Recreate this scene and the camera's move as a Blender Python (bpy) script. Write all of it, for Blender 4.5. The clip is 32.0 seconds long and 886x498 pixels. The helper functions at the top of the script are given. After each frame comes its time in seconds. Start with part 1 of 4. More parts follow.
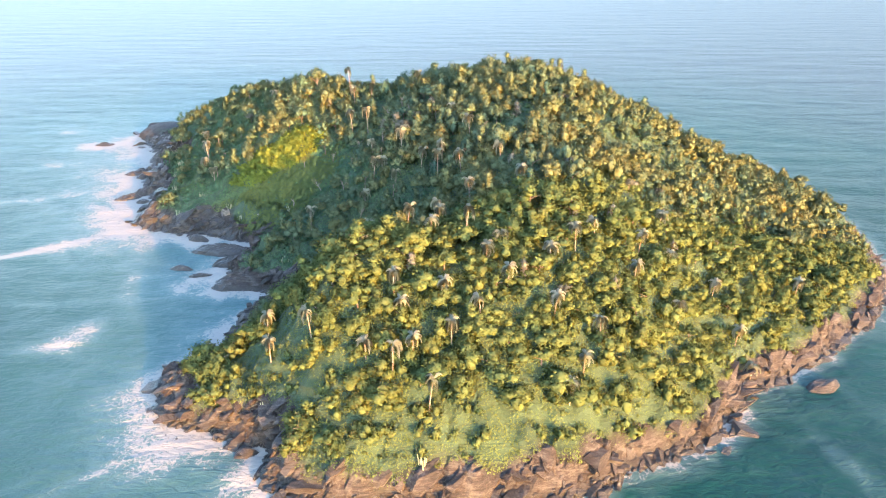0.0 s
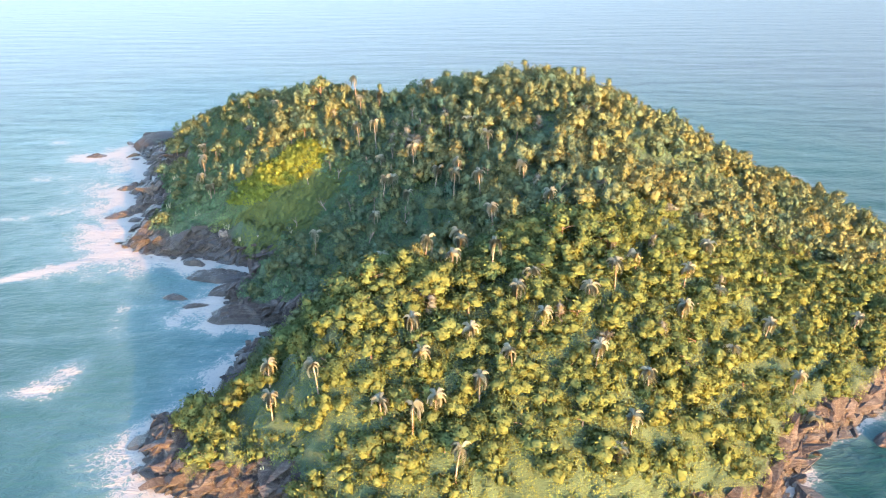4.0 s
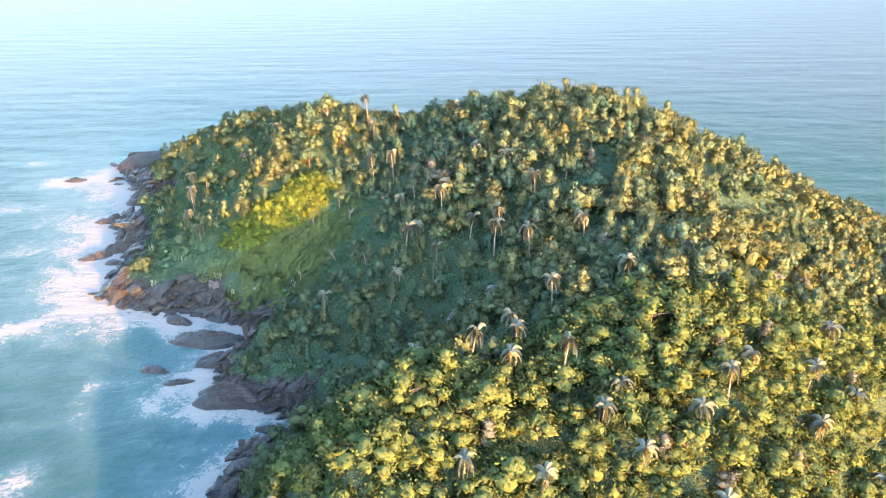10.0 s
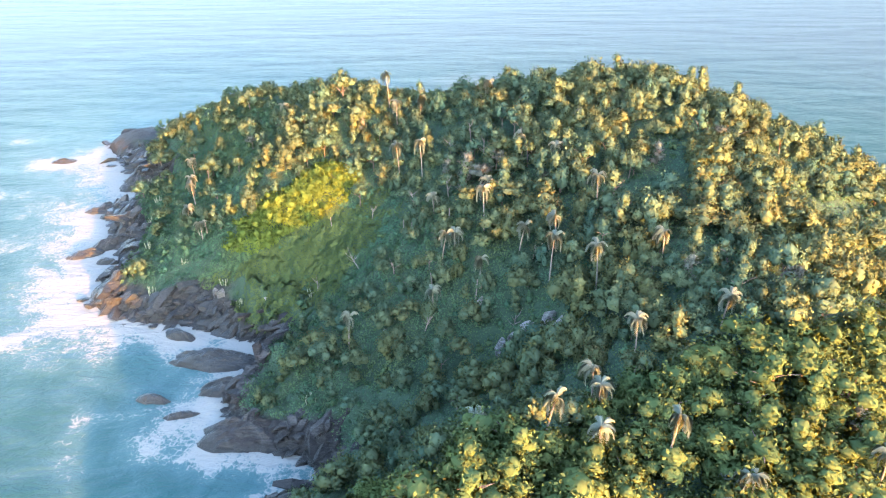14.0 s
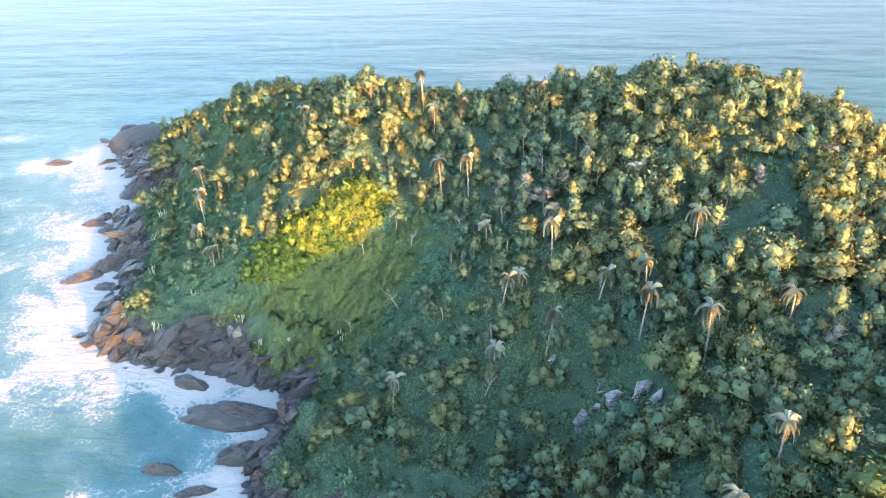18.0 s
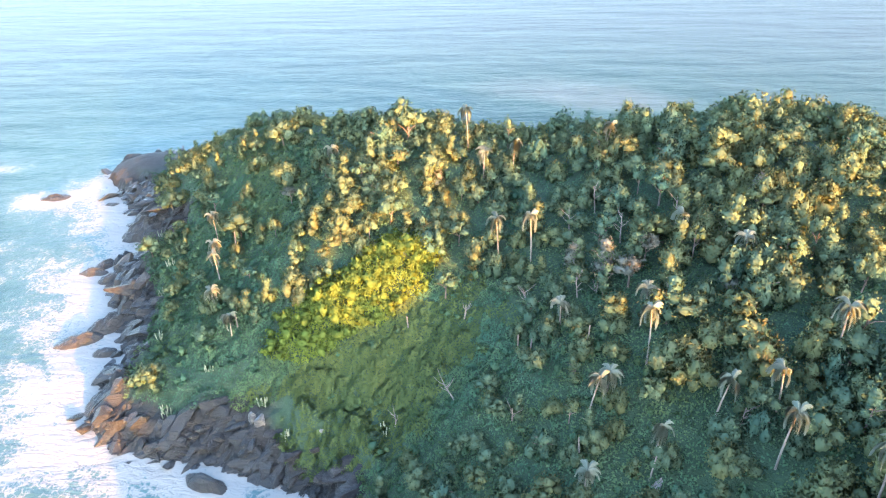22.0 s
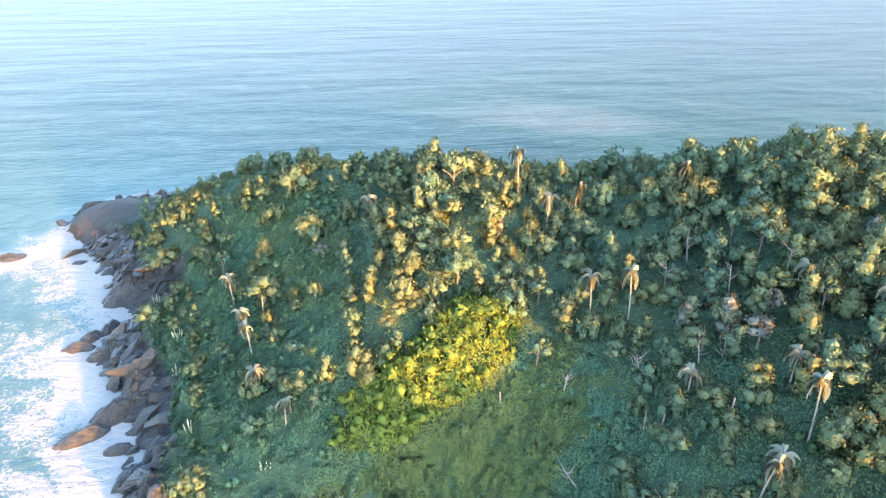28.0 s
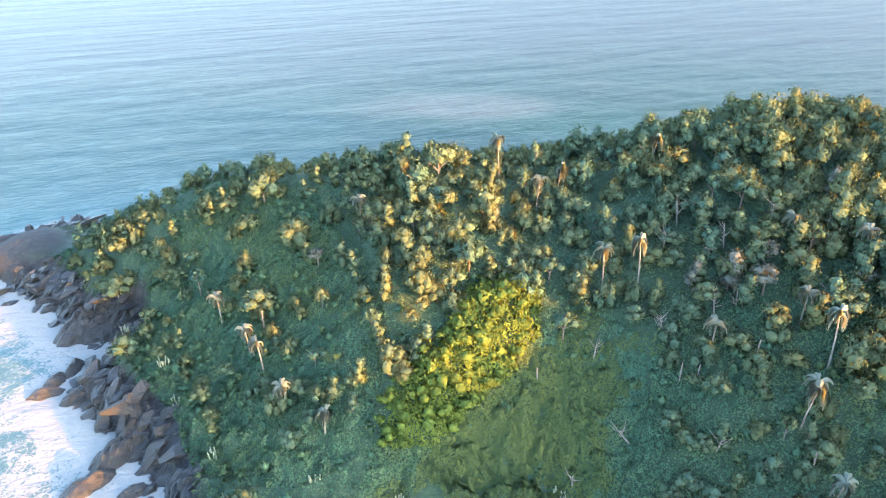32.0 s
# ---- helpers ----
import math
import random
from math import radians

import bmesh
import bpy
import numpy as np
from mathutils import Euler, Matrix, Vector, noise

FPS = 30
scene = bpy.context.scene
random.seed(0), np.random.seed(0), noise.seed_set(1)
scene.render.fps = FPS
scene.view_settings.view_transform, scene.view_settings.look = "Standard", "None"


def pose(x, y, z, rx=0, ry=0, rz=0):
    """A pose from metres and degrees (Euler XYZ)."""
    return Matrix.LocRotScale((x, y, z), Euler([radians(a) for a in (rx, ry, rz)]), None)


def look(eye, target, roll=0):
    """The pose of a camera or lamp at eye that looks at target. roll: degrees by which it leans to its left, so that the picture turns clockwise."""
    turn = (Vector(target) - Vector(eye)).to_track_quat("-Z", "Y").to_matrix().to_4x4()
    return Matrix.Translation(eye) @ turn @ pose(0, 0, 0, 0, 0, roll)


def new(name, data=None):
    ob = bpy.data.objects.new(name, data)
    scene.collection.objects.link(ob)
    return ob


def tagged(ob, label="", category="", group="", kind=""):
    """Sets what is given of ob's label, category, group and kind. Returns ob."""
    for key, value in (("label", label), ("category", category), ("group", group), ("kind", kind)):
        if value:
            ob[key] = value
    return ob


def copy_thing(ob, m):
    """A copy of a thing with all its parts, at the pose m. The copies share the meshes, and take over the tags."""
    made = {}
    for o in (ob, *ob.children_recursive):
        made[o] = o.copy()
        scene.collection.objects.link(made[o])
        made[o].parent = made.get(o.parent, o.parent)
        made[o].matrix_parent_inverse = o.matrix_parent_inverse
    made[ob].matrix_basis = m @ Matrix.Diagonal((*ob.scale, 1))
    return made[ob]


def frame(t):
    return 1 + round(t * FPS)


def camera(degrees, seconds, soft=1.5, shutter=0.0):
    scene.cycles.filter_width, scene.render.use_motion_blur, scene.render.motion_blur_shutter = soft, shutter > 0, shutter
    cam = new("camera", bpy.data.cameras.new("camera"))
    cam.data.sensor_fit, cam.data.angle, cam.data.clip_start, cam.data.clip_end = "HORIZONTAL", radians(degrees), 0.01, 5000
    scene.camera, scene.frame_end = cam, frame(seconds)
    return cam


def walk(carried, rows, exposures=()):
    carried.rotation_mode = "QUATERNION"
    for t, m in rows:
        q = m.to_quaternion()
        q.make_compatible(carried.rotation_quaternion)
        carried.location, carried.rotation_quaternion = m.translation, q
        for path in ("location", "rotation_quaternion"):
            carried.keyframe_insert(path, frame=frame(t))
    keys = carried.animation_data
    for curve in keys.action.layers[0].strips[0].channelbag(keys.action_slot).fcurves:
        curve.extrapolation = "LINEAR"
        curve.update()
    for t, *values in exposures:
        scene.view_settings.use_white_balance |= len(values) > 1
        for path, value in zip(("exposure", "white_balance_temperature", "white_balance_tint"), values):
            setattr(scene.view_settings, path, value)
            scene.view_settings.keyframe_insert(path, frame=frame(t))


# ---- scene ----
cam = camera(65.0, 32.0, soft=1.1)
METRES, EYE, TILT, LEAN, TURN = 240.0, 112.3, -24.2, 0.0, 0.0
ROWS = [
    (0.0, 0.0, 0.0, 0.0, -0.0, 0.0, -0.0),
    (0.5, -0.0016, 0.0085, 0.004, 0.06, -0.01, 0.07),
    (1.0, -0.0042, 0.0178, 0.0081, 0.05, -0.01, 0.06),
    (1.5, -0.0068, 0.0279, 0.0125, 0.07, -0.02, 0.07),
    (2.0, -0.0097, 0.0384, 0.0171, 0.05, -0.01, 0.09),
    (2.5, -0.0127, 0.0497, 0.022, 0.05, -0.01, 0.11),
    (3.0, -0.0156, 0.0614, 0.0273, 0.07, -0.03, 0.12),
    (3.5, -0.0187, 0.0738, 0.0326, 0.06, -0.03, 0.12),
    (5.5, -0.0299, 0.1258, 0.056, 0.09, -0.02, 0.28),
    (6.0, -0.0326, 0.1397, 0.0619, 0.09, -0.02, 0.29),
    (6.5, -0.0355, 0.1538, 0.0679, 0.08, -0.01, 0.28),
    (7.0, -0.0386, 0.1681, 0.074, 0.06, -0.01, 0.27),
    (7.5, -0.0418, 0.1823, 0.0806, 0.06, -0.03, 0.28),
    (8.0, -0.0455, 0.1972, 0.0865, 0.05, -0.0, 0.25),
    (8.5, -0.0495, 0.2117, 0.0931, 0.04, -0.02, 0.24),
    (9.0, -0.0537, 0.2265, 0.0992, 0.04, 0.01, 0.23),
    (9.5, -0.0583, 0.2411, 0.1057, 0.04, 0.03, 0.24),
    (10.0, -0.0631, 0.2555, 0.1122, 0.02, -0.09, 0.23),
    (10.5, -0.068, 0.2701, 0.1183, 0.0, -0.31, 0.21),
    (11.0, -0.0728, 0.2845, 0.1247, 0.01, -0.61, 0.22),
    (11.5, -0.078, 0.2991, 0.1309, 0.0, -0.98, 0.21),
    (12.0, -0.0834, 0.3135, 0.1373, -0.0, -1.43, 0.2),
    (12.5, -0.0889, 0.3281, 0.1436, 0.01, -1.9, 0.2),
    (13.0, -0.0942, 0.3429, 0.1502, 0.02, -2.37, 0.19),
    (13.5, -0.0999, 0.3577, 0.1562, 0.03, -2.8, 0.16),
    (14.0, -0.1059, 0.3723, 0.1627, 0.04, -3.25, 0.15),
    (14.5, -0.1117, 0.3872, 0.1688, 0.06, -3.66, 0.14),
    (16.5, -0.1368, 0.4457, 0.1953, 0.12, -5.18, 0.14),
    (17.0, -0.143, 0.4604, 0.2014, 0.15, -5.26, 0.15),
    (17.5, -0.1492, 0.4749, 0.2079, 0.19, -5.24, 0.16),
    (18.0, -0.1557, 0.4895, 0.214, 0.21, -5.17, 0.16),
    (18.5, -0.1623, 0.5037, 0.2206, 0.21, -5.12, 0.15),
    (19.0, -0.1688, 0.5182, 0.2267, 0.2, -5.04, 0.15),
    (19.5, -0.1749, 0.5325, 0.2329, 0.24, -4.97, 0.14),
    (20.0, -0.1812, 0.5465, 0.2401, 0.27, -4.99, 0.18),
    (20.5, -0.1873, 0.5606, 0.2464, 0.3, -4.93, 0.18),
    (21.0, -0.194, 0.5746, 0.2522, 0.3, -4.85, 0.19),
    (21.5, -0.1998, 0.5885, 0.2582, 0.36, -4.78, 0.19),
    (22.0, -0.2061, 0.6021, 0.2647, 0.39, -4.75, 0.18),
    (22.5, -0.2134, 0.6154, 0.2715, 0.37, -4.74, 0.21),
    (23.0, -0.2203, 0.6287, 0.2768, 0.37, -4.44, 0.1),
    (23.5, -0.2289, 0.6403, 0.2822, 0.14, -4.21, 0.02),
    (24.0, -0.2375, 0.6503, 0.288, 0.1, -4.16, -0.02),
    (24.5, -0.249, 0.6578, 0.2918, -0.06, -4.0, -0.13),
    (25.0, -0.2609, 0.6639, 0.2941, -0.48, -3.78, -0.12),
    (25.5, -0.2733, 0.6685, 0.2972, -1.36, -3.78, 0.22),
    (26.0, -0.287, 0.6723, 0.299, -2.33, -3.71, 0.59),
    (26.5, -0.3013, 0.675, 0.3013, -3.26, -3.73, 0.97),
    (28.5, -0.3629, 0.6818, 0.3057, -8.42, -3.9, 3.26),
    (29.0, -0.3787, 0.6832, 0.3066, -9.84, -4.04, 3.92),
    (29.5, -0.3934, 0.6848, 0.3076, -11.14, -4.19, 4.59),
    (30.0, -0.4097, 0.6865, 0.3087, -12.58, -4.36, 5.33),
    (30.5, -0.4258, 0.6887, 0.3103, -14.01, -4.61, 6.08),
    (31.0, -0.4419, 0.691, 0.3119, -15.48, -4.86, 6.81),
    (31.5, -0.4579, 0.6937, 0.3137, -16.97, -5.13, 7.53),
    (32.0, -0.4751, 0.6969, 0.3161, -18.56, -5.46, 8.27),
]
walk(cam, [(t, pose(0, 0, EYE, TILT, LEAN, TURN) @ pose(METRES * x, METRES * y, METRES * z, 90 + pitch, roll, yaw)) for t, x, y, z, yaw, pitch, roll in ROWS],
     [(0.0, 3.8), (6.0, 3.83), (13.0, 4.08), (26.0, 4.2), (32.0, 4.12)])

# ---- light ----
SUN_WAY, SUN_UP = radians(147.0), radians(8.6)   # clockwise from +y, above the horizon
sun_dir = Vector((math.sin(SUN_WAY) * math.cos(SUN_UP), math.cos(SUN_WAY) * math.cos(SUN_UP), math.sin(SUN_UP)))
sun_data = bpy.data.lights.new("sun", "SUN")
sun_data.energy, sun_data.angle, sun_data.color = 2.35, radians(0.6), (1.0, 0.375, 0.045)
sun = new("sun", sun_data)
sun.matrix_world = look(sun_dir * 600, (0, 0, 0))
world = bpy.data.worlds.new("sky")
scene.world = world
world.use_nodes = True
wn = world.node_tree
sky = wn.nodes.new("ShaderNodeTexSky")
sky.sky_type, sky.sun_disc = "NISHITA", False
sky.sun_elevation, sky.sun_rotation = SUN_UP, SUN_WAY
sky.air_density, sky.dust_density, sky.ozone_density = 1.0, 2.2, 2.0
tint = wn.nodes.new("ShaderNodeMix")
tint.data_type, tint.blend_type = "RGBA", "MULTIPLY"
tint.inputs[0].default_value = 1.0
tint.inputs[7].default_value = (1.0, 0.975, 1.03, 1)
wn.links.new(sky.outputs[0], tint.inputs[6])
wn.links.new(tint.outputs[2], wn.nodes["Background"].inputs[0])
wn.nodes["Background"].inputs[1].default_value = 0.15


# ---- node helpers ----
class Mat:
    """A node material in the making."""

    def __init__(self, name):
        self.m = bpy.data.materials.new(name)
        self.m.use_nodes = True
        self.t = self.m.node_tree
        self.b = self.t.nodes["Principled BSDF"]
        self.out = self.t.nodes["Material Output"]

    def node(self, kind, **values):
        n = self.t.nodes.new(kind)
        for key, value in values.items():
            n.inputs[key].default_value = value
        return n

    def link(self, a, b):
        self.t.links.new(a, b)

    def noise(self, scale, detail=4.0, rough=0.55, vector=None, warp=0.0):
        n = self.node("ShaderNodeTexNoise", Scale=scale, Detail=detail, Roughness=rough, Distortion=warp)
        if vector:
            self.link(vector, n.inputs["Vector"])
        return n.outputs["Fac"]

    def place(self, sx=1.0, sy=1.0, sz=1.0, turn=0.0):
        g = self.node("ShaderNodeNewGeometry")
        p = self.node("ShaderNodeMapping")
        p.inputs["Scale"].default_value = (sx, sy, sz)
        p.inputs["Rotation"].default_value = (0, 0, turn)
        self.link(g.outputs["Position"], p.inputs["Vector"])
        return p.outputs[0]

    def ramp(self, fac, stops):
        r = self.node("ShaderNodeValToRGB")
        e = r.color_ramp.elements
        while len(e) < len(stops):
            e.new(0.5)
        for k, (at, c) in zip(e, stops):
            k.position, k.color = at, (*c, 1) if len(c) == 3 else c
        self.link(fac, r.inputs[0])
        return r.outputs[0]

    def math(self, op, a, b=0.0, clamp=False):
        n = self.t.nodes.new("ShaderNodeMath")
        n.operation, n.use_clamp = op, clamp
        for k, v in enumerate((a, b)):
            if isinstance(v, (int, float)):
                n.inputs[k].default_value = v
            else:
                self.link(v, n.inputs[k])
        return n.outputs[0]

    def step(self, v, lo, hi):
        n = self.t.nodes.new("ShaderNodeMapRange")
        n.interpolation_type = "SMOOTHSTEP"
        n.inputs[1].default_value, n.inputs[2].default_value = lo, hi
        self.link(v, n.inputs[0])
        return n.outputs[0]

    def mix(self, fac, a, b, blend="MIX"):
        n = self.t.nodes.new("ShaderNodeMix")
        n.data_type, n.blend_type = "RGBA", blend
        for k, v in ((0, fac), (6, a), (7, b)):
            if isinstance(v, (int, float)):
                n.inputs[k].default_value = v
            elif isinstance(v, tuple):
                n.inputs[k].default_value = (*v, 1)
            else:
                self.link(v, n.inputs[k])
        return n.outputs[2]

    def attr(self, name):
        a = self.t.nodes.new("ShaderNodeAttribute")
        a.attribute_name = name
        return a

    def bump(self, height, strength, distance):
        b = self.node("ShaderNodeBump", Strength=strength, Distance=distance)
        self.link(height, b.inputs["Height"])
        self.link(b.outputs[0], self.b.inputs["Normal"])

    def set(self, colour=None, rough=None, **values):
        if colour is not None:
            if isinstance(colour, tuple):
                self.b.inputs["Base Color"].default_value = (*colour, 1)
            else:
                self.link(colour, self.b.inputs["Base Color"])
        if rough is not None:
            if isinstance(rough, (int, float)):
                self.b.inputs["Roughness"].default_value = rough
            else:
                self.link(rough, self.b.inputs["Roughness"])
        for key, value in values.items():
            self.b.inputs[key.replace("_", " ")].default_value = value
        return self.m


def leaf_material(name, dark, mid, light, through_light=0.25):
    """Foliage: the colour shifts between plants and leaves, with crease shade mixed in; crowns are shaded as soft
    masses.
    """
    k = Mat(name)
    info = k.node("ShaderNodeObjectInfo")
    geo = k.node("ShaderNodeNewGeometry")
    plant_shade = k.attr("plant_shade").outputs["Fac"]
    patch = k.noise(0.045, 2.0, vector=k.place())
    fac = k.math("ADD", k.math("MULTIPLY", plant_shade, 0.45), k.math("MULTIPLY", info.outputs["Random"], 0.35))
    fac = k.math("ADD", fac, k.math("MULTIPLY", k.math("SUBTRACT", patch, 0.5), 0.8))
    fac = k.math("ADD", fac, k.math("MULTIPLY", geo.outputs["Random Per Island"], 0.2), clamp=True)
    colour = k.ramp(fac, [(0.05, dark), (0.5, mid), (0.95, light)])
    brown = k.step(k.math("ADD", k.math("MULTIPLY", plant_shade, 0.7), k.math("MULTIPLY", geo.outputs["Random Per Island"], 0.2)), 0.8, 0.95)
    colour = k.mix(k.math("MULTIPLY", brown, 0.55), colour, (0.115, 0.105, 0.07))
    soft = k.t.nodes.new("ShaderNodeVectorTransform")
    soft.vector_type, soft.convert_from, soft.convert_to = "NORMAL", "OBJECT", "WORLD"
    k.link(k.attr("soft").outputs["Vector"], soft.inputs[0])
    d = k.t.nodes.new("ShaderNodeBsdfDiffuse")
    tr = k.t.nodes.new("ShaderNodeBsdfTranslucent")
    m = k.t.nodes.new("ShaderNodeMixShader")
    m.inputs[0].default_value = through_light
    k.link(colour, d.inputs[0])
    k.link(k.mix(1.0, colour, (1.0, 1.0, 0.62), "MULTIPLY"), tr.inputs[0])
    k.link(soft.outputs[0], d.inputs["Normal"])
    k.link(d.outputs[0], m.inputs[1])
    k.link(tr.outputs[0], m.inputs[2])
    k.link(m.outputs[0], k.out.inputs[0])
    return k.m


def bark_material(name, dark, light, scale=3.0):
    k = Mat(name)
    n = k.noise(scale, 5.0, 0.65, k.place(1, 1, 0.25))
    k.bump(n, 0.6, 0.04)
    return k.set(k.ramp(n, [(0.3, dark), (0.7, light)]), 0.85)


def rock_material(name, dark, mid, light):
    k = Mat(name)
    big = k.noise(0.16, 6.0, 0.6, k.place(1, 1, 2.2, 0.5), 0.8)
    fine = k.noise(1.2, 9.0, 0.78, k.place(1, 1, 3.0, 0.5), 0.4)
    cracks = k.node("ShaderNodeTexVoronoi", Scale=0.7)
    cracks.feature = "DISTANCE_TO_EDGE"
    k.link(k.place(0.6, 1.5, 2.2, 0.7), cracks.inputs["Vector"])
    line = k.step(cracks.outputs["Distance"], 0.0, 0.09)
    beds = k.noise(0.9, 6.0, 0.7, k.place(0.16, 1.5, 2.6, 0.75), 0.3)
    mixed = k.math("ADD", k.math("MULTIPLY", big, 0.4), k.math("ADD", k.math("MULTIPLY", fine, 0.25), k.math("MULTIPLY", beds, 0.35)))
    colour = k.ramp(mixed, [(0.42, dark), (0.5, mid), (0.58, light)])
    colour = k.mix(k.math("MULTIPLY", k.math("SUBTRACT", 1.0, line), 0.12), colour, (0.03, 0.025, 0.022))
    # the tide keeps the lowest metre and a half dark with weed and wet
    z = k.node("ShaderNodeSeparateXYZ")
    g = k.node("ShaderNodeNewGeometry")
    k.link(g.outputs["Position"], z.inputs[0])
    # the western surf wets higher; its 8.5 m also paint in the hill's shade
    splash_shade = k.math("MULTIPLY", k.math("SUBTRACT", 1.0, k.step(z.outputs[0], -105.0, -70.0)), -8.5)
    wet = k.math("SUBTRACT", 1.0, k.step(k.math("ADD", k.math("ADD", z.outputs[2], splash_shade), k.math("MULTIPLY", big, -2.2)), -0.6, 1.6))
    # grey mixed into the western rock in place of the hill's shade
    west_shade = k.math("MULTIPLY", k.math("MULTIPLY", k.step(z.outputs[0], -166.0, -152.0), k.math("SUBTRACT", 1.0, k.step(z.outputs[0], -100.0, -80.0))), k.math("SUBTRACT", 1.0, k.step(big, 0.64, 0.78)))
    colour = k.mix(k.math("MULTIPLY", west_shade, 0.4), colour, k.ramp(fine, [(0.3, (0.028, 0.036, 0.036)), (0.7, (0.085, 0.092, 0.088))]))
    colour = k.mix(k.math("MULTIPLY", wet, 0.85), colour, (0.018, 0.02, 0.02))
    k.bump(k.math("ADD", mixed, k.math("MULTIPLY", line, 0.08)), 1.0, 1.1)
    return k.set(colour, k.math("SUBTRACT", 0.85, k.math("MULTIPLY", wet, 0.5)))


LEAF = leaf_material("broad leaves", (0.052, 0.128, 0.106), (0.096, 0.144, 0.09), (0.138, 0.152, 0.066), 0.25)
SHRUB = leaf_material("creeper leaves", (0.05, 0.132, 0.10), (0.08, 0.148, 0.086), (0.118, 0.156, 0.064), 0.25)
# olive creepers; on the south slope this yellow also stands in for low sunlight
OLIVE = leaf_material("olive creeper and sun-gold leaves", (0.07, 0.116, 0.052), (0.09, 0.13, 0.052), (0.108, 0.142, 0.052), 0.25)
GREY_LEAF = leaf_material("dry greyish leaves", (0.10, 0.12, 0.10), (0.14, 0.155, 0.13), (0.18, 0.19, 0.16), 0.25)
VINE = leaf_material("sunlit vine leaves", (0.098, 0.15, 0.038), (0.122, 0.175, 0.04), (0.145, 0.198, 0.044), 0.25)
FROND = leaf_material("palm leaflets", (0.16, 0.195, 0.15), (0.27, 0.31, 0.24), (0.37, 0.41, 0.33), 0.3)
BARK = bark_material("grey bark", (0.06, 0.05, 0.04), (0.19, 0.16, 0.13))
PALM_BARK = bark_material("pale palm bark", (0.11, 0.10, 0.08), (0.26, 0.23, 0.19), 2.0)
DEAD_BARK = bark_material("bleached dead wood", (0.10, 0.09, 0.08), (0.24, 0.21, 0.18), 2.0)
ROCK = rock_material("red-brown shore rock", (0.012, 0.0115, 0.011), (0.029, 0.027, 0.026), (0.072, 0.070, 0.066))
PALE_ROCK = rock_material("pale grey rock", (0.09, 0.09, 0.085), (0.21, 0.205, 0.195), (0.34, 0.33, 0.31))


# ---- the lie of the island ----
COAST_WEST = [(-187, 425), (-181, 411), (-171, 401), (-163, 389), (-158, 377), (-150, 366), (-141, 360), (-150, 345), (-146, 331), (-138, 318),
              (-133, 303), (-133, 286), (-125, 271), (-108, 267), (-97, 266), (-84, 258), (-72, 252), (-74, 243), (-77, 232), (-73, 220),
              (-62, 215), (-52, 211), (-51, 204), (-59, 198), (-64, 186), (-67, 172)]
COAST_SOUTH = [(-76, 161), (-73, 150), (-66, 141), (-52, 137), (-41, 133), (-40, 121), (-25, 114), (8, 115), (32, 119), (45, 126),
               (63, 134), (74, 144), (82, 155), (98, 163), (118, 179), (137, 195), (154, 217)]
COAST_BACK = [(166, 245), (172, 285), (166, 335), (150, 380), (118, 410), (75, 424), (30, 424), (-15, 414), (-60, 410), (-100, 414),
              (-135, 428), (-160, 446), (-180, 440)]
# hills: centre, spread, height
HILLS_SOUTH = [(-5, 150, 30, 16.1), (-20, 178, 26, 5.8), (25, 195, 30, 24.1), (60, 215, 35, 6.5), (75, 180, 26, 7.5), (120, 230, 35, 1.3),
               (-27, 160, 15, 12.6), (-14, 222, 13, -7.9), (33, 150, 18, 10.2), (-22, 174, 10, 5.0), (-33, 146, 8, 5.0), (0, 128, 11, 4.0), (56, 196, 14, 3.0)]
HILLS_NORTH = [(40, 255, 38, 23.6), (10, 305, 38, 23.0), (60, 315, 40, 21.5), (110, 280, 40, 9.8), (-40, 300, 30, 4.6), (-65, 335, 32, 24.1),
               (-85, 300, 24, 9.6), (-115, 335, 28, -1.7), (-10, 355, 45, 9.2), (-30, 240, 25, 9.4), (-110, 385, 35, 10.6), (60, 370, 40, 8.8),
               (-20, 265, 22, 6.2), (-92, 368, 26, 12.0), (-58, 362, 24, 5.0), (-15, 336, 24, 6.0), (-118, 392, 21, 12.0), (4, 233, 14, 4.5), (85, 280, 30, 3.0), (-80, 340, 14, -4.0), (-40, 318, 12, -3.5)]
rng = np.random.default_rng(7)


def rounded(points, n=5):
    """A smooth closed line through the points."""
    p, line = np.array(points, float), []
    for i in range(len(p)):
        a, b, c, e = p[i - 1], p[i], p[(i + 1) % len(p)], p[(i + 2) % len(p)]
        for k in range(n):
            t = k / n
            line.append(0.5 * (2 * b + (c - a) * t + (2 * a - 5 * b + 4 * c - e) * t * t + (3 * b - a - 3 * c + e) * t ** 3))
    return np.array(line)


def lattice(ix, iy, seed):
    """A fixed random number from 0 to 1 for each whole-number place."""
    h = (ix.astype(np.int64) * 374761393 + iy.astype(np.int64) * 668265263 + seed * 982451653) & 0xFFFFFFFF
    h = ((h ^ (h >> 13)) * 1274126177) & 0xFFFFFFFF
    return ((h ^ (h >> 16)) & 0xFFFF) / 65535.0


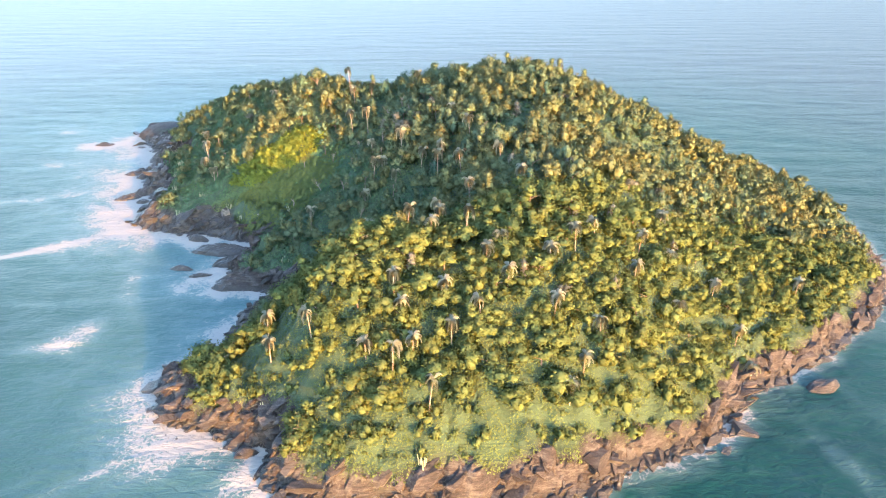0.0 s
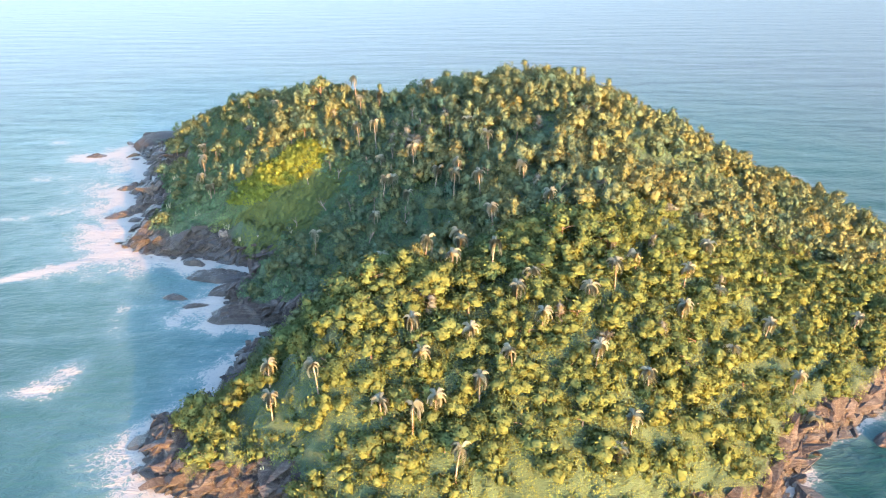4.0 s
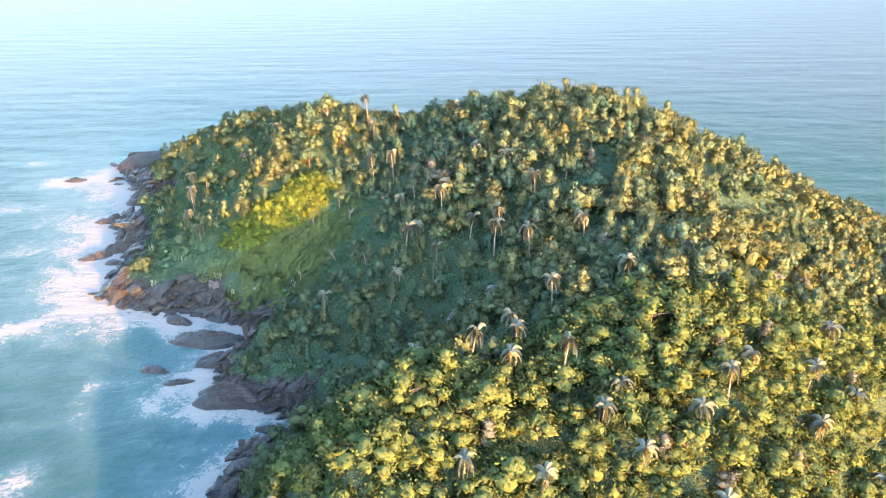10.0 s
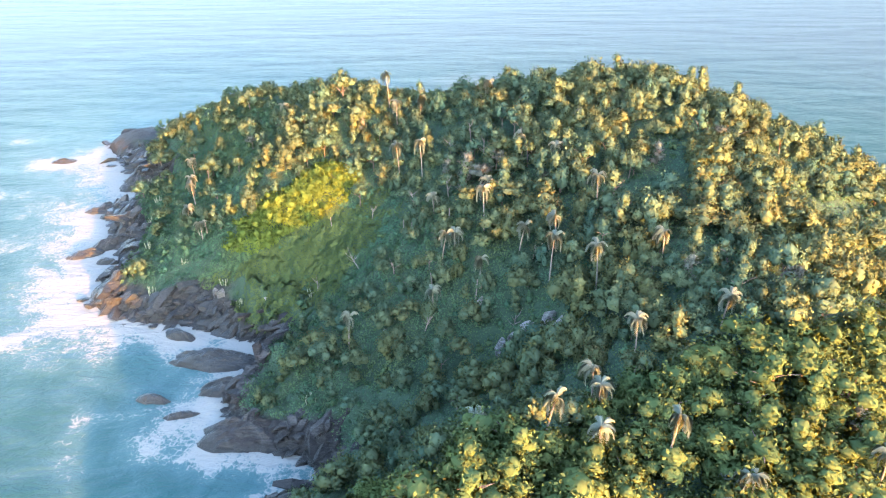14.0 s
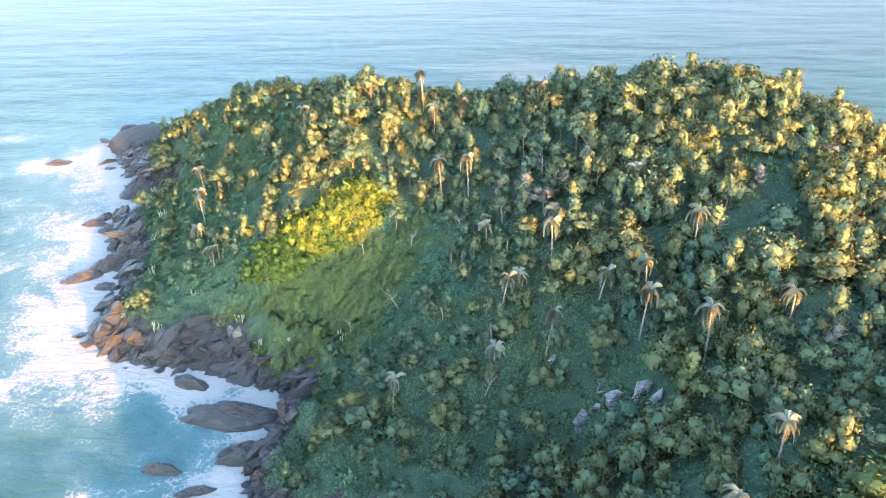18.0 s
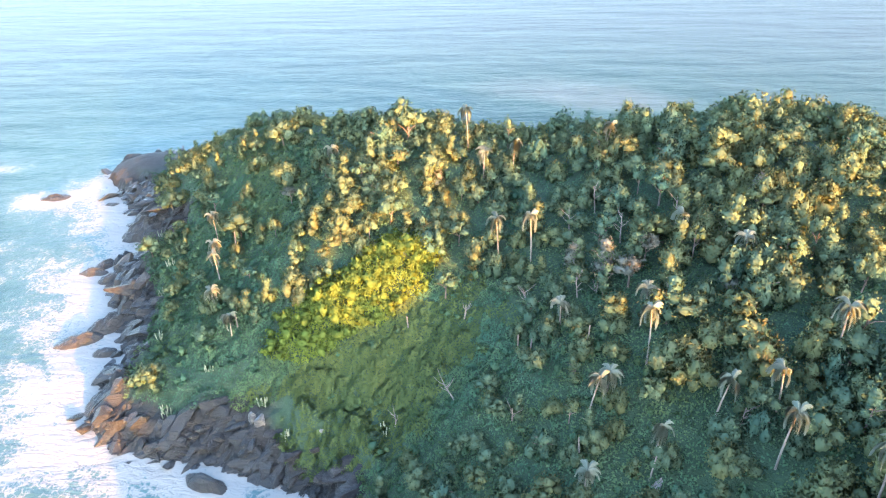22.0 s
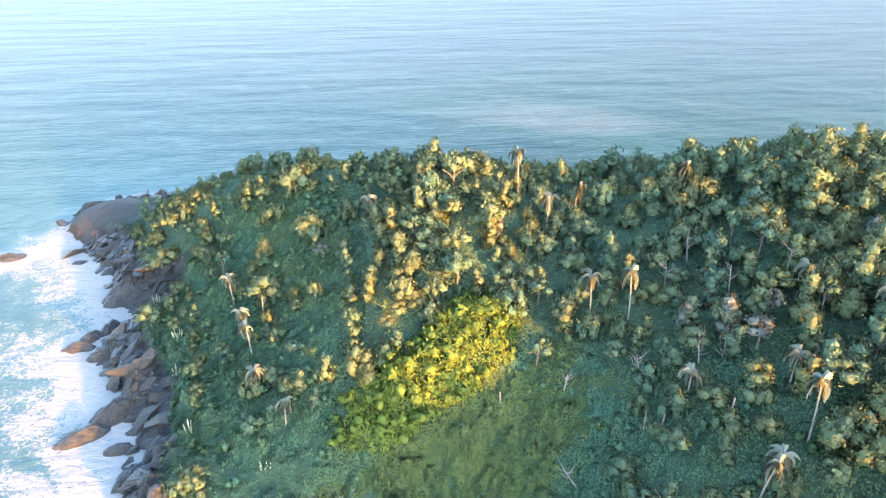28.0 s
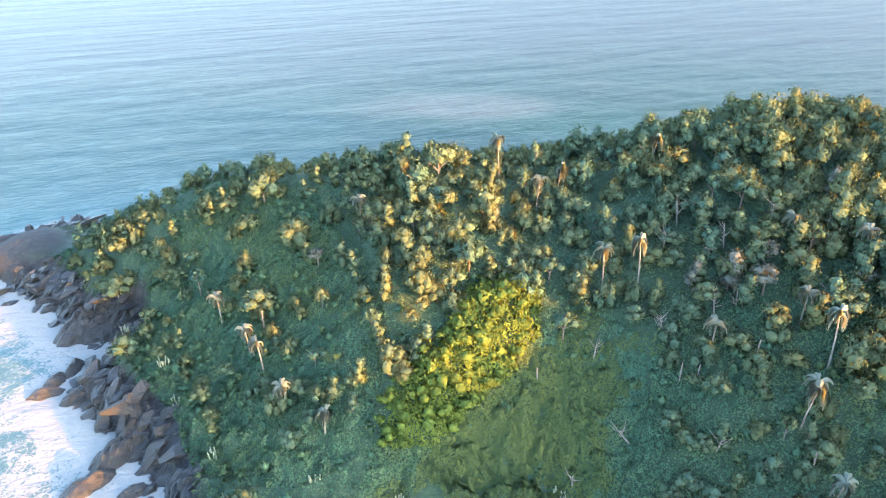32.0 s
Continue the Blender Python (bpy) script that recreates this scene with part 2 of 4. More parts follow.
def value_noise(x, y, size, seed=0, octaves=3):
    """Smooth noise from -1 to 1."""
    total, amp, norm = 0.0, 1.0, 0.0
    for o in range(octaves):
        u, v = x / size * 2 ** o, y / size * 2 ** o
        iu, iv = np.floor(u), np.floor(v)
        fu, fv = u - iu, v - iv
        fu, fv = fu * fu * (3 - 2 * fu), fv * fv * (3 - 2 * fv)
        a, b = lattice(iu, iv, seed + o), lattice(iu + 1, iv, seed + o)
        c, e = lattice(iu, iv + 1, seed + o), lattice(iu + 1, iv + 1, seed + o)
        total = total + amp * (a + (b - a) * fu + (c - a) * fv + (a - b - c + e) * fu * fv)
        norm, amp = norm + amp, amp * 0.5
    return total / norm * 2 - 1


SHORE = rounded(COAST_WEST + COAST_SOUTH + COAST_BACK)


def shore_distance(x, y):
    """Metres from the shore: positive on land, negative at sea."""
    x, y = np.asarray(x, float), np.asarray(y, float)
    best, inside = np.full(x.shape, 1e12), np.zeros(x.shape, bool)
    for (ax, ay), (bx, by) in zip(SHORE, np.roll(SHORE, -1, 0)):
        dx, dy = bx - ax, by - ay
        t = np.clip(((x - ax) * dx + (y - ay) * dy) / (dx * dx + dy * dy), 0, 1)
        best = np.minimum(best, (x - ax - t * dx) ** 2 + (y - ay - t * dy) ** 2)
        if ay != by:
            inside ^= ((ay > y) != (by > y)) & (x < (bx - ax) * (y - ay) / (by - ay) + ax)
    return np.where(inside, 1, -1) * np.sqrt(best)


LX, LY, LSTEP = -236.0, 70.0, 1.0
LAND = shore_distance(*np.meshgrid(np.arange(LX, 221, LSTEP), np.arange(LY, 491, LSTEP)))


def inland(x, y):
    """The same distance, read from a one-metre table round the island."""
    x, y = np.asarray(x, float), np.asarray(y, float)
    u, v = np.clip((x - LX) / LSTEP, 0, LAND.shape[1] - 1.001), np.clip((y - LY) / LSTEP, 0, LAND.shape[0] - 1.001)
    i, j = u.astype(int), v.astype(int)
    fu, fv = u - i, v - j
    top = LAND[j, i] * (1 - fu) + LAND[j, i + 1] * fu
    low = LAND[j + 1, i] * (1 - fu) + LAND[j + 1, i + 1] * fu
    return top * (1 - fv) + low * fv


def soil(x, y, d=None):
    """The height of the ground."""
    x, y = np.asarray(x, float), np.asarray(y, float)
    d = inland(x, y) if d is None else d
    d = d + 3.4 * value_noise(x, y, 12, 3, 4)
    up = np.clip(d, 0, None)
    hill = sum(a * np.exp(-((x - cx) ** 2 + (y - cy) ** 2) / (2 * s * s)) for cx, cy, s, a in HILLS_SOUTH + HILLS_NORTH)
    band = np.clip(up / 2, 0, 1) * np.clip((20 - up) / 9, 0, 1)
    u, v = x * 0.8 + y * 0.6, y * 0.8 - x * 0.6
    slab = 3.4 * np.abs(value_noise(u, v * 0.4, 7.0, 11, 4)) + 3.0 * np.abs(value_noise(u * 0.6, v, 4.5, 17, 3))
    step_ = 1.1
    slab = np.floor(slab / step_) * step_ + step_ * np.clip((slab / step_ % 1.0) * 2.2 - 0.6, 0, 1)
    z = 2.2 * np.clip(up / 3, 0, 1) + (1 - np.exp(-up / 11)) * hill + band * (1.35 * slab - 1.7 + 0.8 * np.abs(value_noise(x, y, 2.6, 19, 2))) + 0.5 * value_noise(x, y, 7, 21, 2)
    # the great bare dome at the end of the headland
    z = np.maximum(z, 7.5 - 7.5 * (((x + 172) / 17) ** 2 + ((y - 424) / 19) ** 2) + 0.8 * value_noise(x, y, 6, 5, 3))
    return np.where(d > 0, z, np.maximum(d * 0.7, -6) + 0.5)


def green_edge(x, y):
    """How far from the shore the plants begin: the surf keeps the west bare."""
    return 4.2 + 3.5 * np.clip((-80 - x) / 20, 0, 1) + 4.5 * (oval(x, y, -66, 176, 14, 32) < 1) + 3.0 * value_noise(x, y, 9, 31, 3)


def oval(x, y, cx, cy, rx, ry, turn=0.0):
    """0 at the middle of an oval, 1 on its rim."""
    c, s = math.cos(radians(turn)), math.sin(radians(turn))
    u, v = (x - cx) * c + (y - cy) * s, (y - cy) * c - (x - cx) * s
    return np.hypot(u / rx, v / ry)


def open_slope(x, y):
    """True where only creepers and shrubs grow."""
    bare = oval(x, y, -70, 272, 34, 21, 20) < 1
    bare |= oval(x, y, 12, 121, 34, 6, 5) < 1
    bare |= oval(x, y, -42, 148, 9, 12, 0) < 1
    bare |= (oval(x, y, -110, 332, 27, 50, 12) < 1)
    bare |= oval(x, y, -12, 222, 13, 6, 25) < 1
    bare |= oval(x, y, -170, 424, 26, 26, 0) < 1
    return bare


def golden(x, y):
    """True on the sunny south slope: its cover of creepers is coloured yellower for the sun's gold."""
    return y < 186 + 0.3 * x + 14 * value_noise(x, y, 14, 86, 3)


def lump(x, y):
    """How high the creepers stand over the soil."""
    mound = np.clip(1.25 - oval(x, y, -71, 289, 19, 7.5, 16), 0, 1) + np.clip(1.2 - oval(x, y, -61, 295, 9, 7), 0, 1)
    wood = np.where(open_slope(x, y), 1.0, 1.9)
    z = wood * (0.9 + 1.0 * value_noise(x, y, 5.0, 91, 3)) + 1.3 * np.abs(value_noise(x, y, 3.0, 95, 3)) - 0.2 + 0.3 * value_noise(x, y, 1.3, 96, 1)
    return np.clip(z, 0.05, None) + np.clip(mound, 0, 1) * (4.0 + 2.6 * np.abs(value_noise(x, y, 6.0, 97, 3)))


# ---- mesh helpers ----
def mesh_object(name, verts, faces, materials, smooth=False, slots=None, attributes=(), parent=None):
    """One object from arrays; faces: a list of index arrays, each of faces with the same number of corners."""
    me = bpy.data.meshes.new(name)
    me.vertices.add(len(verts))
    me.vertices.foreach_set("co", np.asarray(verts, np.float32).ravel())
    loops = np.concatenate([np.asarray(f, np.int32).ravel() for f in faces])
    sizes = np.concatenate([np.full(len(f), np.asarray(f).shape[1], np.int32) for f in faces])
    starts = np.concatenate([[0], np.cumsum(sizes)[:-1]]).astype(np.int32)
    me.loops.add(len(loops))
    me.loops.foreach_set("vertex_index", loops)
    me.polygons.add(len(sizes))
    me.polygons.foreach_set("loop_start", starts)
    me.polygons.foreach_set("use_smooth", np.broadcast_to(np.asarray(smooth, bool), len(sizes)).copy())
    for m in materials:
        me.materials.append(m)
    if slots is not None:
        me.polygons.foreach_set("material_index", np.asarray(slots, np.int32))
    for key, kind, values in attributes:
        a = me.attributes.new(key, kind, "POINT")
        a.data.foreach_set("vector" if kind == "FLOAT_VECTOR" else "value", np.asarray(values, np.float32).ravel())
    me.update(calc_edges=True)
    ob = new(name, me)
    ob.parent = parent
    return ob


def part(name, bm, material, parent, label="", smooth=False):
    me = bpy.data.meshes.new(name)
    for f in bm.faces:
        f.smooth = smooth
    bm.to_mesh(me)
    bm.free()
    me.materials.append(material)
    ob = new(name, me)
    ob.parent = parent
    return tagged(ob, label)


def grid_faces(nx, ny):
    i = (np.arange(ny - 1)[:, None] * nx + np.arange(nx - 1)[None, :]).ravel()
    return np.stack([i, i + 1, i + 1 + nx, i + nx], 1)


def tube(points, radii, sides=7):
    """Vertices and quads of a limb along points."""
    p = np.array(points, float)
    way = np.gradient(p, axis=0)
    way /= np.linalg.norm(way, axis=1)[:, None]
    side = np.cross(way, [0.31, 0.95, 0.05])
    side /= np.linalg.norm(side, axis=1)[:, None]
    up = np.cross(side, way)
    a = np.arange(sides) * 2 * np.pi / sides
    v = p[:, None] + (np.cos(a)[None, :, None] * side[:, None] + np.sin(a)[None, :, None] * up[:, None]) * np.array(radii)[:, None, None]
    n, f = len(p), []
    for r in range(n - 1):
        for k in range(sides):
            f.append((r * sides + k, r * sides + (k + 1) % sides, (r + 1) * sides + (k + 1) % sides, (r + 1) * sides + k))
    return v.reshape(-1, 3), np.array(f)


# ---- ground, sea ----
GX, GY = np.arange(-215, 196, 1.25), np.arange(92, 468, 1.25)
gx, gy = np.meshgrid(GX, GY)
gd = inland(gx, gy)
gz = soil(gx, gy, gd)
k = Mat("island soil and rock")
geo = k.node("ShaderNodeNewGeometry")
big = k.noise(0.13, 6.0, 0.6, k.place(1, 1, 2.2, 0.5), 0.8)
fine = k.noise(1.1, 9.0, 0.78, k.place(1, 1, 3.0, 0.5), 0.4)
beds = k.noise(0.9, 6.0, 0.7, k.place(0.16, 1.5, 2.6, 0.75), 0.3)
both = k.math("ADD", k.math("MULTIPLY", big, 0.4), k.math("ADD", k.math("MULTIPLY", fine, 0.25), k.math("MULTIPLY", beds, 0.35)))
stone = k.ramp(both, [(0.42, (0.012, 0.0115, 0.011)), (0.5, (0.029, 0.027, 0.026)), (0.58, (0.072, 0.070, 0.066))])
cracks = k.node("ShaderNodeTexVoronoi", Scale=0.45)
cracks.feature = "DISTANCE_TO_EDGE"
k.link(k.place(0.6, 1.5, 2.2, 0.7), cracks.inputs["Vector"])
line = k.step(cracks.outputs["Distance"], 0.0, 0.08)
stone = k.mix(k.math("MULTIPLY", k.math("SUBTRACT", 1.0, line), 0.1), stone, (0.03, 0.025, 0.022))
zz = k.node("ShaderNodeSeparateXYZ")
k.link(geo.outputs["Position"], zz.inputs[0])
# high wet band on the west: surf, and shade put into the colour
splash_shade = k.math("MULTIPLY", k.math("SUBTRACT", 1.0, k.step(zz.outputs[0], -105.0, -70.0)), -8.5)
wet = k.math("SUBTRACT", 1.0, k.step(k.math("ADD", k.math("ADD", zz.outputs[2], splash_shade), k.math("MULTIPLY", big, -2.2)), -0.6, 1.6))
# western stone greyed the same way, as painted shade of the hill
west_shade = k.math("MULTIPLY", k.math("MULTIPLY", k.step(zz.outputs[0], -166.0, -152.0), k.math("SUBTRACT", 1.0, k.step(zz.outputs[0], -100.0, -80.0))), k.math("SUBTRACT", 1.0, k.step(big, 0.64, 0.78)))
stone = k.mix(k.math("MULTIPLY", west_shade, 0.4), stone, k.ramp(fine, [(0.3, (0.028, 0.036, 0.036)), (0.7, (0.085, 0.092, 0.088))]))
stone = k.mix(k.math("MULTIPLY", wet, 0.85), stone, (0.018, 0.02, 0.02))
humus = k.ramp(fine, [(0.3, (0.022, 0.058, 0.034)), (0.7, (0.044, 0.082, 0.036))])
k.bump(k.math("ADD", both, k.math("MULTIPLY", line, 0.08)), 1.0, 1.3)
GROUND = k.set(k.mix(k.attr("green").outputs["Fac"], stone, humus), 0.85)
green = np.clip((gd - green_edge(gx, gy)) / 2, 0, 1)
green *= np.clip(oval(gx, gy, -101, 272, 15, 4.5, 5) * 2 - 1.2, 0, 1)
green *= 1 - np.clip(1.4 - np.hypot((gx + 172) / 17, (gy - 424) / 19), 0, 1)
gz = gz + green * lump(gx, gy) * 0.45
flat = green.reshape(len(GY), len(GX))
facet = (flat[:-1, :-1] > 0.6).ravel()
ground = mesh_object("ground", np.stack([gx, gy, gz], -1).reshape(-1, 3), [grid_faces(len(GX), len(GY))], [GROUND], facet,
                     attributes=[("green", "FLOAT", green)])
tagged(ground, "steep green island of red-brown rock and dark soil", "ground", kind="structure")

far = 2.6 * np.cumsum(1.075 ** np.arange(1, 70))
far = far[far < 4200]
SX = np.concatenate([-330 - far[::-1], np.arange(-330, 260, 3.2), 260 + far])
SY = np.concatenate([60 - far[::-1], np.arange(60, 560, 3.2), 560 + far])
sx, sy = np.meshgrid(SX, SY)
sd = -shore_distance(sx, sy)
near = np.clip(1 - sd / 500, 0, 1)
sz = near * (0.35 * value_noise(sx * 0.35 + sy * 0.94, (sy * 0.35 - sx * 0.94) * 0.3, 11, 41, 2) + 0.3 * value_noise(sx, sy, 6, 43, 2))
out = np.clip(sd, 0, None)
west = np.clip((-95 - sx) / 25, 0, 1) * np.clip((sy - 262) / 12, 0, 1) * np.clip((425 - sy) / 30, 0, 1)
bay = np.clip((-45 - sx) / 10, 0, 1) * np.clip((sy - 205) / 8, 0, 1) * np.clip((272 - sy) / 10, 0, 1)
front_left = np.clip((-35 - sx) / 10, 0, 1) * np.clip((205 - sy) / 10, 0, 1)
reach = 5.5 + 25 * west + 17 * bay + 6 * front_left
foam = np.exp(-(out / reach) ** 1.3) * (0.78 + 0.14 * west)
foam = foam + 0.17 * np.exp(-out / 60) * np.clip((-20 - sx) / 30, 0, 1)


def streak(x, y, along, length, width, strength):
    """Foam left behind by a wave: a long soft patch."""
    c, s = math.cos(radians(along)), math.sin(radians(along))
    u, v = (sx - x) * c + (sy - y) * s, (sy - y) * c - (sx - x) * s
    v = v + 5 * value_noise(sx, sy, 22, 51, 2)
    return strength * np.exp(-(u / length) ** 2 - (v / width) ** 2)


for row in [(-155, 250, 30, 30, 4, 0.5), (-185, 238, 15, 40, 4, 0.5), (-113, 190, 60, 14, 5, 0.5), (-120, 178, 20, 12, 4, 0.45), (-110, 215, 120, 20, 5, 0.35),
            (-205, 300, 20, 26, 4, 0.45), (-202, 398, 20, 12, 7, 0.75), (-210, 360, 10, 16, 5, 0.5), (-235, 430, 5, 30, 5, 0.45), (-130, 205, 10, 25, 3, 0.35),
            (175, 362, 100, 16, 4, 0.55), (122, 132, 50, 16, 3, 0.5), (108, 118, 30, 14, 3, 0.45), (95, 128, 100, 12, 3, 0.4), (140, 160, 60, 14, 3, 0.45), (-128, 472, 25, 40, 4, 0.35), (-72, 128, 30, 14, 6, 0.3)]:
    foam = foam + 1.05 * streak(*row)
# a pale patch on the open water behind the saddle
rim = oval(sx, sy, 24, 534, 58, 27, -14) + 0.25 * value_noise(sx, sy, 30, 57, 3)
pale_patch = np.clip((1.15 - rim) * 1.6, 0, 1)
shallow = np.exp(-out / 70) * (0.12 + 0.88 * np.clip((0 - sx) / 60, 0, 1))
k = Mat("sea water")
lace = k.noise(0.38, 9.0, 0.72, k.place(1, 1, 1, 0.4), 1.6)
lace2 = k.noise(0.07, 5.0, 0.6, k.place(1, 1, 1, 0.4), 1.0)
grain = k.math("ADD", k.math("MULTIPLY", lace, 0.7), k.math("MULTIPLY", lace2, 0.3))
amount = k.attr("foam").outputs["Fac"]
bent = k.node("ShaderNodeTexNoise", Scale=0.25, Detail=4.0, Roughness=0.6)
k.link(k.place(), bent.inputs["Vector"])
drift = k.mix(0.94, bent.outputs["Color"], k.place(0.06, 0.06, 0.06, 0.4))
cells = k.node("ShaderNodeTexVoronoi", Scale=13.0)
cells.feature = "DISTANCE_TO_EDGE"
k.link(drift, cells.inputs["Vector"])
web = k.math("SUBTRACT", 1.0, k.step(cells.outputs["Distance"], 0.0, 0.2))
froth = k.math("ADD", k.math("MULTIPLY", amount, 1.12), k.math("MULTIPLY", web, 0.15))
froth = k.math("ADD", froth, k.math("MULTIPLY", k.math("SUBTRACT", lace2, 0.5), 1.5))
froth = k.math("ADD", froth, k.math("MULTIPLY", k.math("SUBTRACT", lace, 0.5), 1.5))
white = k.step(froth, 0.62, 0.92)
veil = k.step(k.math("ADD", k.math("MULTIPLY", amount, 0.8), k.math("SUBTRACT", lace2, 0.5)), 0.0, 0.5)
deep = k.ramp(k.noise(0.012, 3.0, vector=k.place()), [(0.3, (0.001, 0.024, 0.021)), (0.7, (0.001, 0.034, 0.029))])
deep = k.mix(k.attr("calm").outputs["Fac"], deep, (0.004, 0.015, 0.018))
body = k.mix(k.attr("shallow").outputs["Fac"], deep, (0.028, 0.082, 0.086))
body = k.mix(k.math("MULTIPLY", veil, 0.4), body, (0.10, 0.17, 0.18))
body = k.mix(k.math("MULTIPLY", k.attr("pale_patch").outputs["Fac"], k.math("MULTIPLY", lace2, 0.7)), body, (0.09, 0.095, 0.098))
body = k.mix(white, body, (0.225, 0.23, 0.215))
swell = k.noise(0.045, 3.0, 0.5, k.place(0.24, 1, 1, -0.25))
chop = k.noise(0.42, 5.0, 0.62, k.place(0.5, 1, 1, -0.25), 0.5)
ripple = k.noise(1.5, 3.0, 0.6, k.place(0.6, 1, 1, -0.25), 0.3)
calm = k.attr("calm").outputs["Fac"]
waves = k.math("ADD", k.math("MULTIPLY", swell, k.math("SUBTRACT", 2.3, k.math("MULTIPLY", calm, 0.6))), k.math("MULTIPLY", chop, k.math("SUBTRACT", 0.75, k.math("MULTIPLY", calm, 0.6))))
waves = k.math("ADD", waves, k.math("MULTIPLY", ripple, 0.1))
k.bump(waves, 1.0, 1.0)
k.b.inputs["Sheen Weight"].default_value, k.b.inputs["Sheen Roughness"].default_value = 0.005, 0.5
k.b.inputs["Sheen Tint"].default_value = (1.0, 0.52, 0.42, 1)
SEA = k.set(body, k.math("ADD", 0.40, k.math("MULTIPLY", white, 0.4)), IOR=1.33, Specular_IOR_Level=0.19)
sea = mesh_object("water", np.stack([sx, sy, sz], -1).reshape(-1, 3), [grid_faces(len(SX), len(SY))], [SEA], True,
                  attributes=[("foam", "FLOAT", foam), ("shallow", "FLOAT", shallow), ("calm", "FLOAT", np.clip((sd - 40) / 260, 0, 1)), ("pale_patch", "FLOAT", pale_patch)])
tagged(sea, "teal sea with low swell and white surf round the island", "sea", kind="structure")


# ---- foliage ----
def leaf_cards(centres, out_ways, size, droop, gen):
    """Small folded lozenges of leaves at the centres, facing roughly outwards."""
    n = len(centres)
    face = out_ways + 0.38 * gen.normal(size=(n, 3))
    face /= np.linalg.norm(face, axis=1)[:, None]
    a = np.cross(face, gen.normal(size=(n, 3)))
    a /= np.linalg.norm(a, axis=1)[:, None]
    b = np.cross(face, a)
    s = size * gen.uniform(0.6, 1.35, (n, 1))
    a, b = a * s, b * s * 0.62
    c = np.array(centres)
    tip = c + a
    tip[:, 2] -= droop * s[:, 0]
    v = np.stack([c - a, c - b + face * s * 0.18, tip, c + b + face * s * 0.18], 1).reshape(-1, 3)
    return v, np.arange(4 * n).reshape(-1, 4)


def ico(levels):
    bm = bmesh.new()
    bmesh.ops.create_icosphere(bm, subdivisions=levels, radius=1.0)
    v, f = np.array([v.co[:] for v in bm.verts]), np.array([[v.index for v in f.verts] for f in bm.faces])
    bm.free()
    return v, f


BALL = ico(1)


def cauliflower(way, waves):
    """How far the leaves stand out in each direction: knobs on knobs."""
    return sum(a * np.sin(way @ b[0] + c[0]) * np.sin(way @ b[1] + c[1]) for a, b, c in waves)


def crown_arrays(lobes, leaves, size, gen, droop=0.4):
    """A crown of leafy lobes (x, y, z, radius, squash): vertices, triangles, quads, soft shading directions and painted
    shade.
    """
    verts, tris, quads, soft, crease_shade, at = [], [], [], [], [], 0
    mid = np.mean([l[:3] for l in lobes], axis=0)
    for x, y, z, r, q in lobes:
        c, shape = np.array([x, y, z]), np.array([r, r, r * q])
        waves = [(amp, gen.normal(size=(2, 3)) * f, gen.uniform(0, 6.28, 2)) for amp, f in ((0.26, 2.2), (0.19, 4.5), (0.13, 8.5))]
        w, f = BALL
        verts.append(c + w * shape * (0.66 + 0.7 * cauliflower(w, waves)[:, None]))
        # cores darker than the leaves, standing for shade inside the crown
        crease_shade.append(gen.uniform(0.5, 0.9, len(w)))
        soft.append(0.8 * w + 0.2 * (c - mid) / (r + 0.1))
        tris.append(f + at)
        at += len(w)
        n = max(8, int(leaves * r * r * (0.5 + 0.5 * q)))
        way = gen.normal(size=(n, 3))
        way /= np.linalg.norm(way, axis=1)[:, None]
        way[:, 2] = np.where(way[:, 2] < -0.35, -way[:, 2], way[:, 2])
        out = cauliflower(way, waves)
        # the slope of the knobs turns the leaves
        tilt = np.stack([(cauliflower(way + 0.04 * e, waves) - out) / 0.04 for e in np.eye(3)], 1)
        tilt -= way * (tilt * way).sum(1)[:, None]
        facing = way - 0.75 * tilt
        facing /= np.linalg.norm(facing, axis=1)[:, None]
        spot = c + way * shape * (0.96 + out[:, None]) * (0.8 + 0.42 * gen.random((n, 1)) ** 1.5)
        v, f = leaf_cards(spot, facing, size, droop, gen)
        verts.append(v)
        soft.append(np.repeat(0.85 * facing + 0.2 * (c - mid) / (r + 0.1) + 0.55 * gen.normal(size=(n, 3)), 4, 0))
        # shade painted in: leaves darken in creases and lighten on knobs
        crease_shade.append(np.repeat(np.clip(1.0 + 0.9 * out + 0.15 * gen.normal(size=n), 0.4, 1.5), 4))
        quads.append(f + at)
        at += len(v)
    s = np.concatenate(soft)
    s /= np.linalg.norm(s, axis=1)[:, None] + 1e-6
    return np.concatenate(verts), np.concatenate(tris), np.concatenate(quads), s, np.concatenate(crease_shade)


